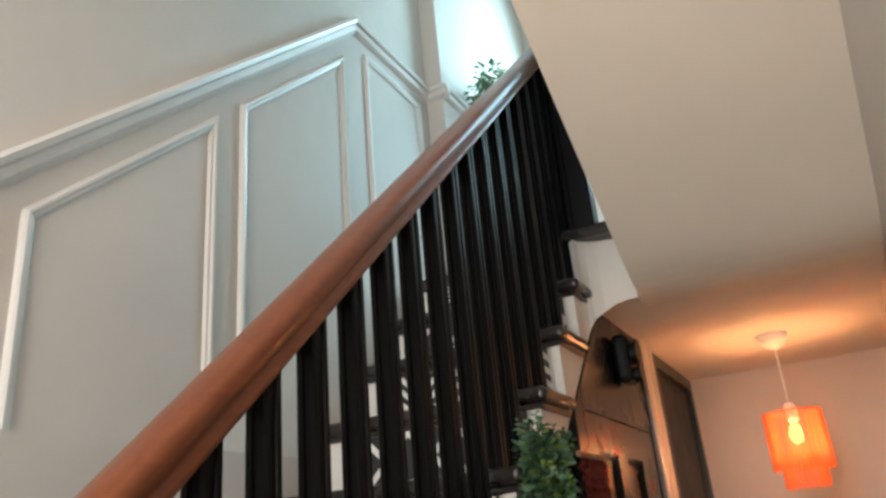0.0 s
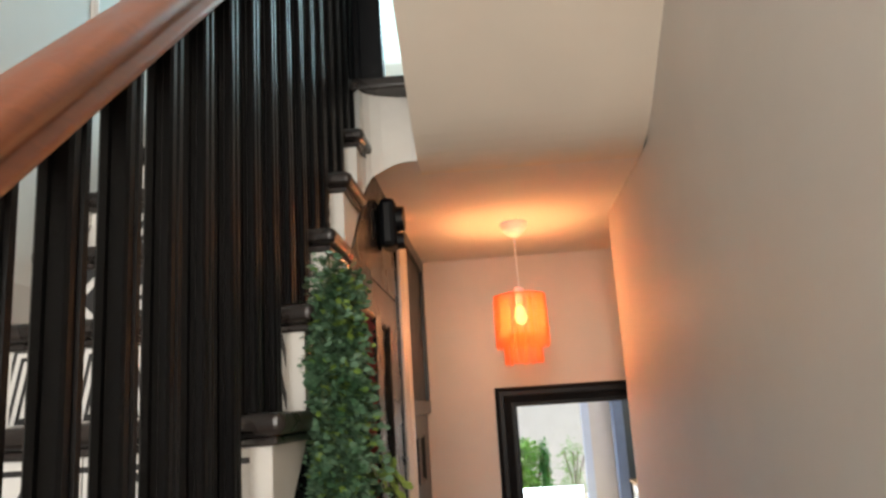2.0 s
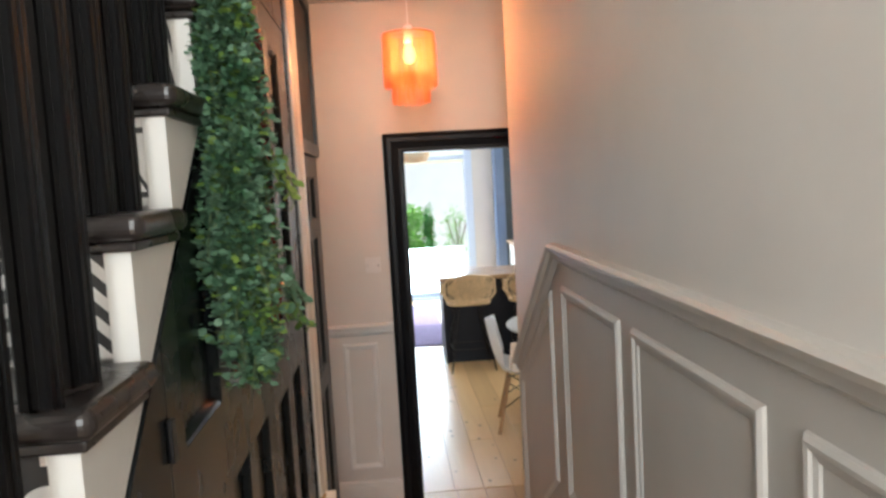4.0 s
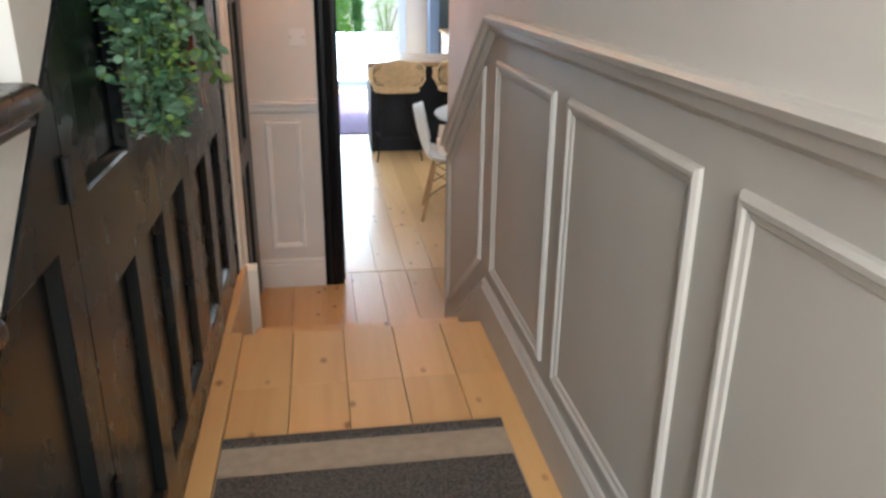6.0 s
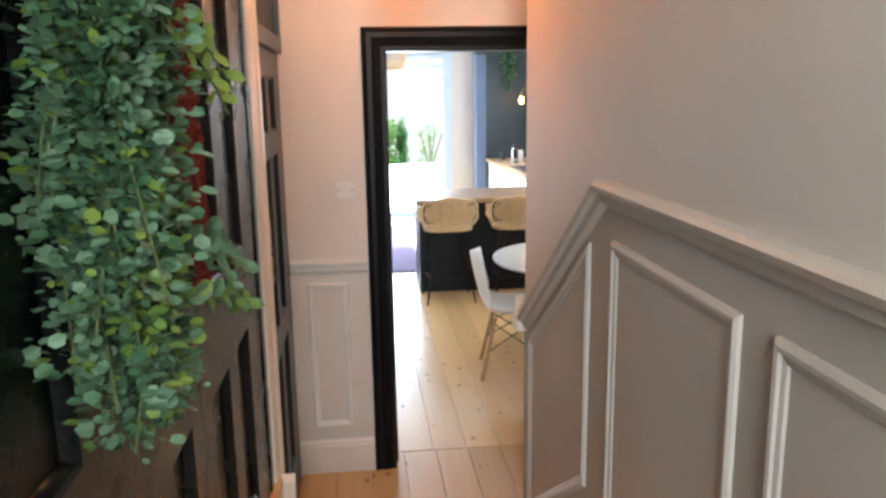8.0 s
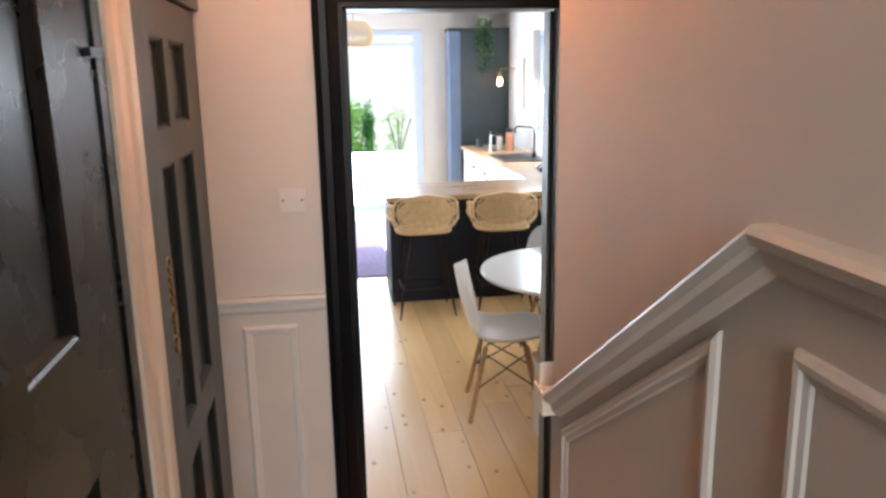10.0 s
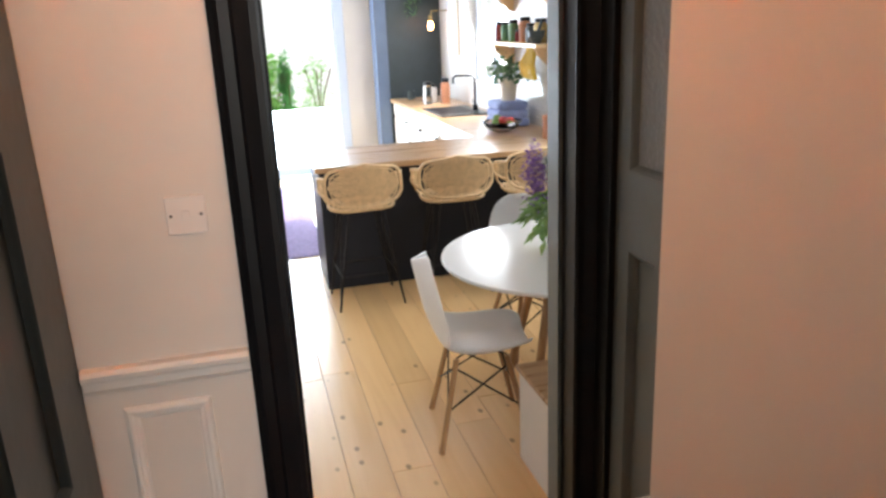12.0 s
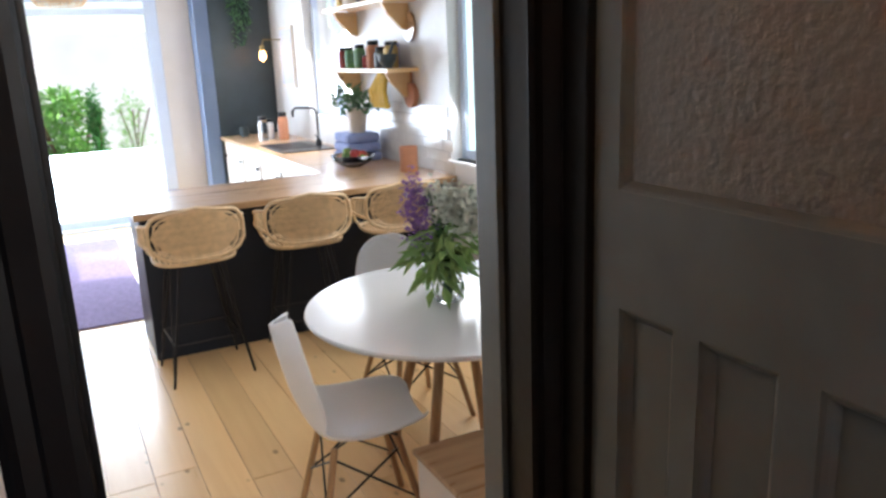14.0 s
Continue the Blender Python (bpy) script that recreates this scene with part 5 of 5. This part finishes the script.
# wall lamp and hanging plant
wl = thing("wall_lamp", "small wall lamp with a bare glowing filament bulb", "wall lamp", at=(2.22, 6.9, 1.72))
bm = bmesh.new()
lathe(bm, [(0.008, -0.05), (0.028, -0.03), (0.034, 0), (0.018, 0.05)], 14)
link("bulb", bm, emit("filament", (1.0, 0.5, 0.18), 10), wl, smooth=True)
bm = bmesh.new()
lathe(bm, [(0.024, 0.051), (0.024, 0.10), (0.012, 0.11)], 14)
tube(bm, [(0, 0, 0.11), (0.02, 0, 0.16), (0.22, 0, 0.16)], 0.007, 6)
link("arm", bm, M_BRASS, wl)
tp = thing("trailing_plant", "trailing green plant in a pot on top of the tall cupboard", "hanging plant", at=(2.12, 7.40, 2.402))
bm = bmesh.new()
lathe(bm, [(0.06, 0), (0.08, 0.13), (0.07, 0.13), (0.06, 0.02)], 18)
link("pot", bm, M_CREAM, tp)
bm = bmesh.new()
for i in range(7):
    x = -0.10 + i * 0.03
    ln = rng.uniform(0.3, 0.72)
    s = 0.0
    while s < ln:
        leaf_mesh(bm, (x + rng.gauss(0, 0.015), -0.10 + rng.gauss(0, 0.012), 0.12 - s), (rng.uniform(-1, 1), rng.uniform(-1, 0.3), -0.7), 0.06, 0.6)
        s += 0.016
link("vines", bm, M_LEAF, tp)
rl = thing("rattan_pendant", "woven rattan pendant shade in the kitchen", "pendant lamp", at=(0.36, 5.4, 0))
bm = bmesh.new()
for i in range(14):
    z = 2.12 + i * 0.018
    r = 0.20 * math.sin(math.pi * (0.28 + 0.5 * i / 13))
    tube(bm, [(math.cos(a * math.pi / 12) * r, math.sin(a * math.pi / 12) * r, z) for a in range(25)], 0.005, 5)
for i in range(16):
    a = i * math.pi / 8
    tube(bm, [(math.cos(a) * 0.20 * math.sin(math.pi * (0.28 + 0.5 * s / 6)), math.sin(a) * 0.20 * math.sin(math.pi * (0.28 + 0.5 * s / 6)), 2.12 + 0.234 * s / 6) for s in range(7)], 0.004, 4)
link("shade", bm, M_RATTAN, rl)
bm = bmesh.new()
tube(bm, [(0, 0, 2.36), (0, 0, KC - 0.001)], 0.004, 6)
link("cord", bm, M_STEEL, rl)
pic = thing("framed_print", "pale framed print on the kitchen wall", "picture", at=(KR - 0.012, 6.75, 1.70))
boxp("frame", -0.012, 0.010, -0.22, 0.22, -0.30, 0.30, M_CREAM, pic)
boxp("print", -0.016, -0.0125, -0.19, 0.19, -0.27, 0.27, mat("faded_print", (0.6, 0.62, 0.70), 0.6, 0.2, 4), pic)
pb = thing("chopping_board", "round wooden board hanging under the shelf", "chopping board", at=(KR - 0.004, 3.83, 1.86))
bm = bmesh.new()
tube(bm, [(0, 0, 0), (-0.018, 0, 0)], 0.10, 28)
link("board", bm, M_TOP, pb)

# ---- riser tiles ----


def tile_mat(name, kind):
    m = bpy.data.materials.new(name)
    m.use_nodes = True
    t = m.node_tree
    n, l = t.nodes, t.links
    b = n["Principled BSDF"]
    b.inputs["Roughness"].default_value = 0.35
    co = n.new("ShaderNodeTexCoord")
    sp = n.new("ShaderNodeSeparateXYZ")
    l.new(co.outputs["Object"], sp.inputs[0])

    def op(o, a, b_=None):
        q = n.new("ShaderNodeMath")
        q.operation = o
        for i, v in enumerate((a, b_)):
            if v is None:
                continue
            if isinstance(v, (int, float)):
                q.inputs[i].default_value = v
            else:
                l.new(v, q.inputs[i])
        return q.outputs[0]
    x, z = sp.outputs["X"], sp.outputs["Z"]
    ax, az = op("ABSOLUTE", x), op("ABSOLUTE", z)
    if kind == 0:      # diagonal stripes
        v = op("GREATER_THAN", op("FRACT", op("MULTIPLY", op("ADD", op("MULTIPLY", ax, 1.0), z), 24.0)), 0.5)
    elif kind == 1:    # crossed lattice
        a = op("ABSOLUTE", op("SUBTRACT", op("FRACT", op("MULTIPLY", op("ADD", x, z), 6.9)), 0.5))
        c = op("ABSOLUTE", op("SUBTRACT", op("FRACT", op("MULTIPLY", op("SUBTRACT", x, z), 6.9)), 0.5))
        v = op("LESS_THAN", op("MINIMUM", a, c), 0.085)
    elif kind == 2:    # petals
        d1 = op("SQRT", op("ADD", op("POWER", op("SUBTRACT", ax, 0.07), 2.0), op("POWER", az, 2.0)))
        d2 = op("SQRT", op("ADD", op("POWER", ax, 2.0), op("POWER", op("SUBTRACT", az, 0.07), 2.0)))
        v = op("GREATER_THAN", op("ABSOLUTE", op("SUBTRACT", op("MINIMUM", d1, d2), 0.052)), 0.012)
    elif kind == 3:    # nested chevrons
        v = op("GREATER_THAN", op("FRACT", op("MULTIPLY", op("ADD", op("MAXIMUM", ax, op("MULTIPLY", az, 0.8)), op("MULTIPLY", z, 0.2)), 55.0)), 0.45)
    else:              # fine hexagon lines on white
        a = op("ABSOLUTE", op("SUBTRACT", op("FRACT", op("MULTIPLY", op("ADD", ax, op("MULTIPLY", z, 0.57)), 11.0)), 0.5))
        c = op("ABSOLUTE", op("SUBTRACT", op("FRACT", op("MULTIPLY", z, 9.0)), 0.5))
        v = op("GREATER_THAN", op("MINIMUM", a, c), 0.045)
    mx = n.new("ShaderNodeMix")
    mx.data_type = "RGBA"
    mx.inputs[6].default_value = (0.02, 0.02, 0.022, 1)
    mx.inputs[7].default_value = (0.75, 0.74, 0.72, 1)
    l.new(v, mx.inputs[0])
    l.new(mx.outputs[2], b.inputs["Base Color"])
    return m


TM = [tile_mat("riser_tile_%s" % s, i) for i, s in enumerate(("stripe", "lattice", "petal", "chevron", "hexagon"))]
tile_me = []
for m in TM:
    bm = board_box(0.143, 0.008, 0.152, 0.001)
    me = bpy.data.meshes.new("riser_tile")
    bm.to_mesh(me)
    bm.free()
    me.materials.append(m)
    tile_me.append(me)
ORDER = [3, 1, 0, 4, 2, 0, 4, 3, 1, 0, 1, 3]
for k in range(1, 13):
    for c in range(4):
        o = new("riser_tile", tile_me[ORDER[k - 1]])
        o.parent = stair
        o.matrix_world = pose(-0.398 - 0.073 - c * 0.1465, nose_y(k) + 0.031, tread_z(k - 1) + 0.081)

# ---- floor boards ----


def boards(parent, x0, x1, y0, y1, z, w, length, material, seed, th=0.022, stagger=True):
    rng = random.Random(seed)
    cache = {}
    n = max(1, round((x1 - x0) / w))
    w = (x1 - x0) / n
    for i in range(n):
        y = y0
        first = True
        while y < y1 - 0.01:
            ln = length * (rng.uniform(0.3, 1.0) if first and stagger else 1.0)
            e = min(y1, y + ln)
            if y1 - e < 0.3:
                e = y1
            first = False
            key = round(e - y, 2)
            if key not in cache:
                bm = board_box(w - 0.0022, key - 0.003, th, 0.001)
                me = bpy.data.meshes.new("floor_board")
                bm.to_mesh(me)
                bm.free()
                me.materials.append(material)
                cache[key] = me
            o = new("floor_board", cache[key])
            o.parent = parent
            o.matrix_world = pose(x0 + (i + 0.5) * w, (y + e) / 2, z - th / 2 + rng.uniform(-0.0006, 0.0006))
            y = e


F_UP, F_LOW, F_KIT = bpy.data.objects["floor_upper"], bpy.data.objects["floor_lower"], bpy.data.objects["floor_kitchen"]
boards(F_UP, -0.29, RX, -2.12, -1.755, F, 0.16, 0.42, M_PINE, 1, stagger=False)
boards(F_UP, -0.29, RX, -6.3, -2.12, F, 0.16, 2.0, M_PINE, 2)
boards(F_LOW, -0.36, 1.0, -1.16, 0.155, 0.0, 0.17, 1.32, M_PINE, 3, stagger=False)
boards(F_KIT, KL, KR, 0.158, KB, 0.0, 0.175, 2.6, M_PALE, 4)
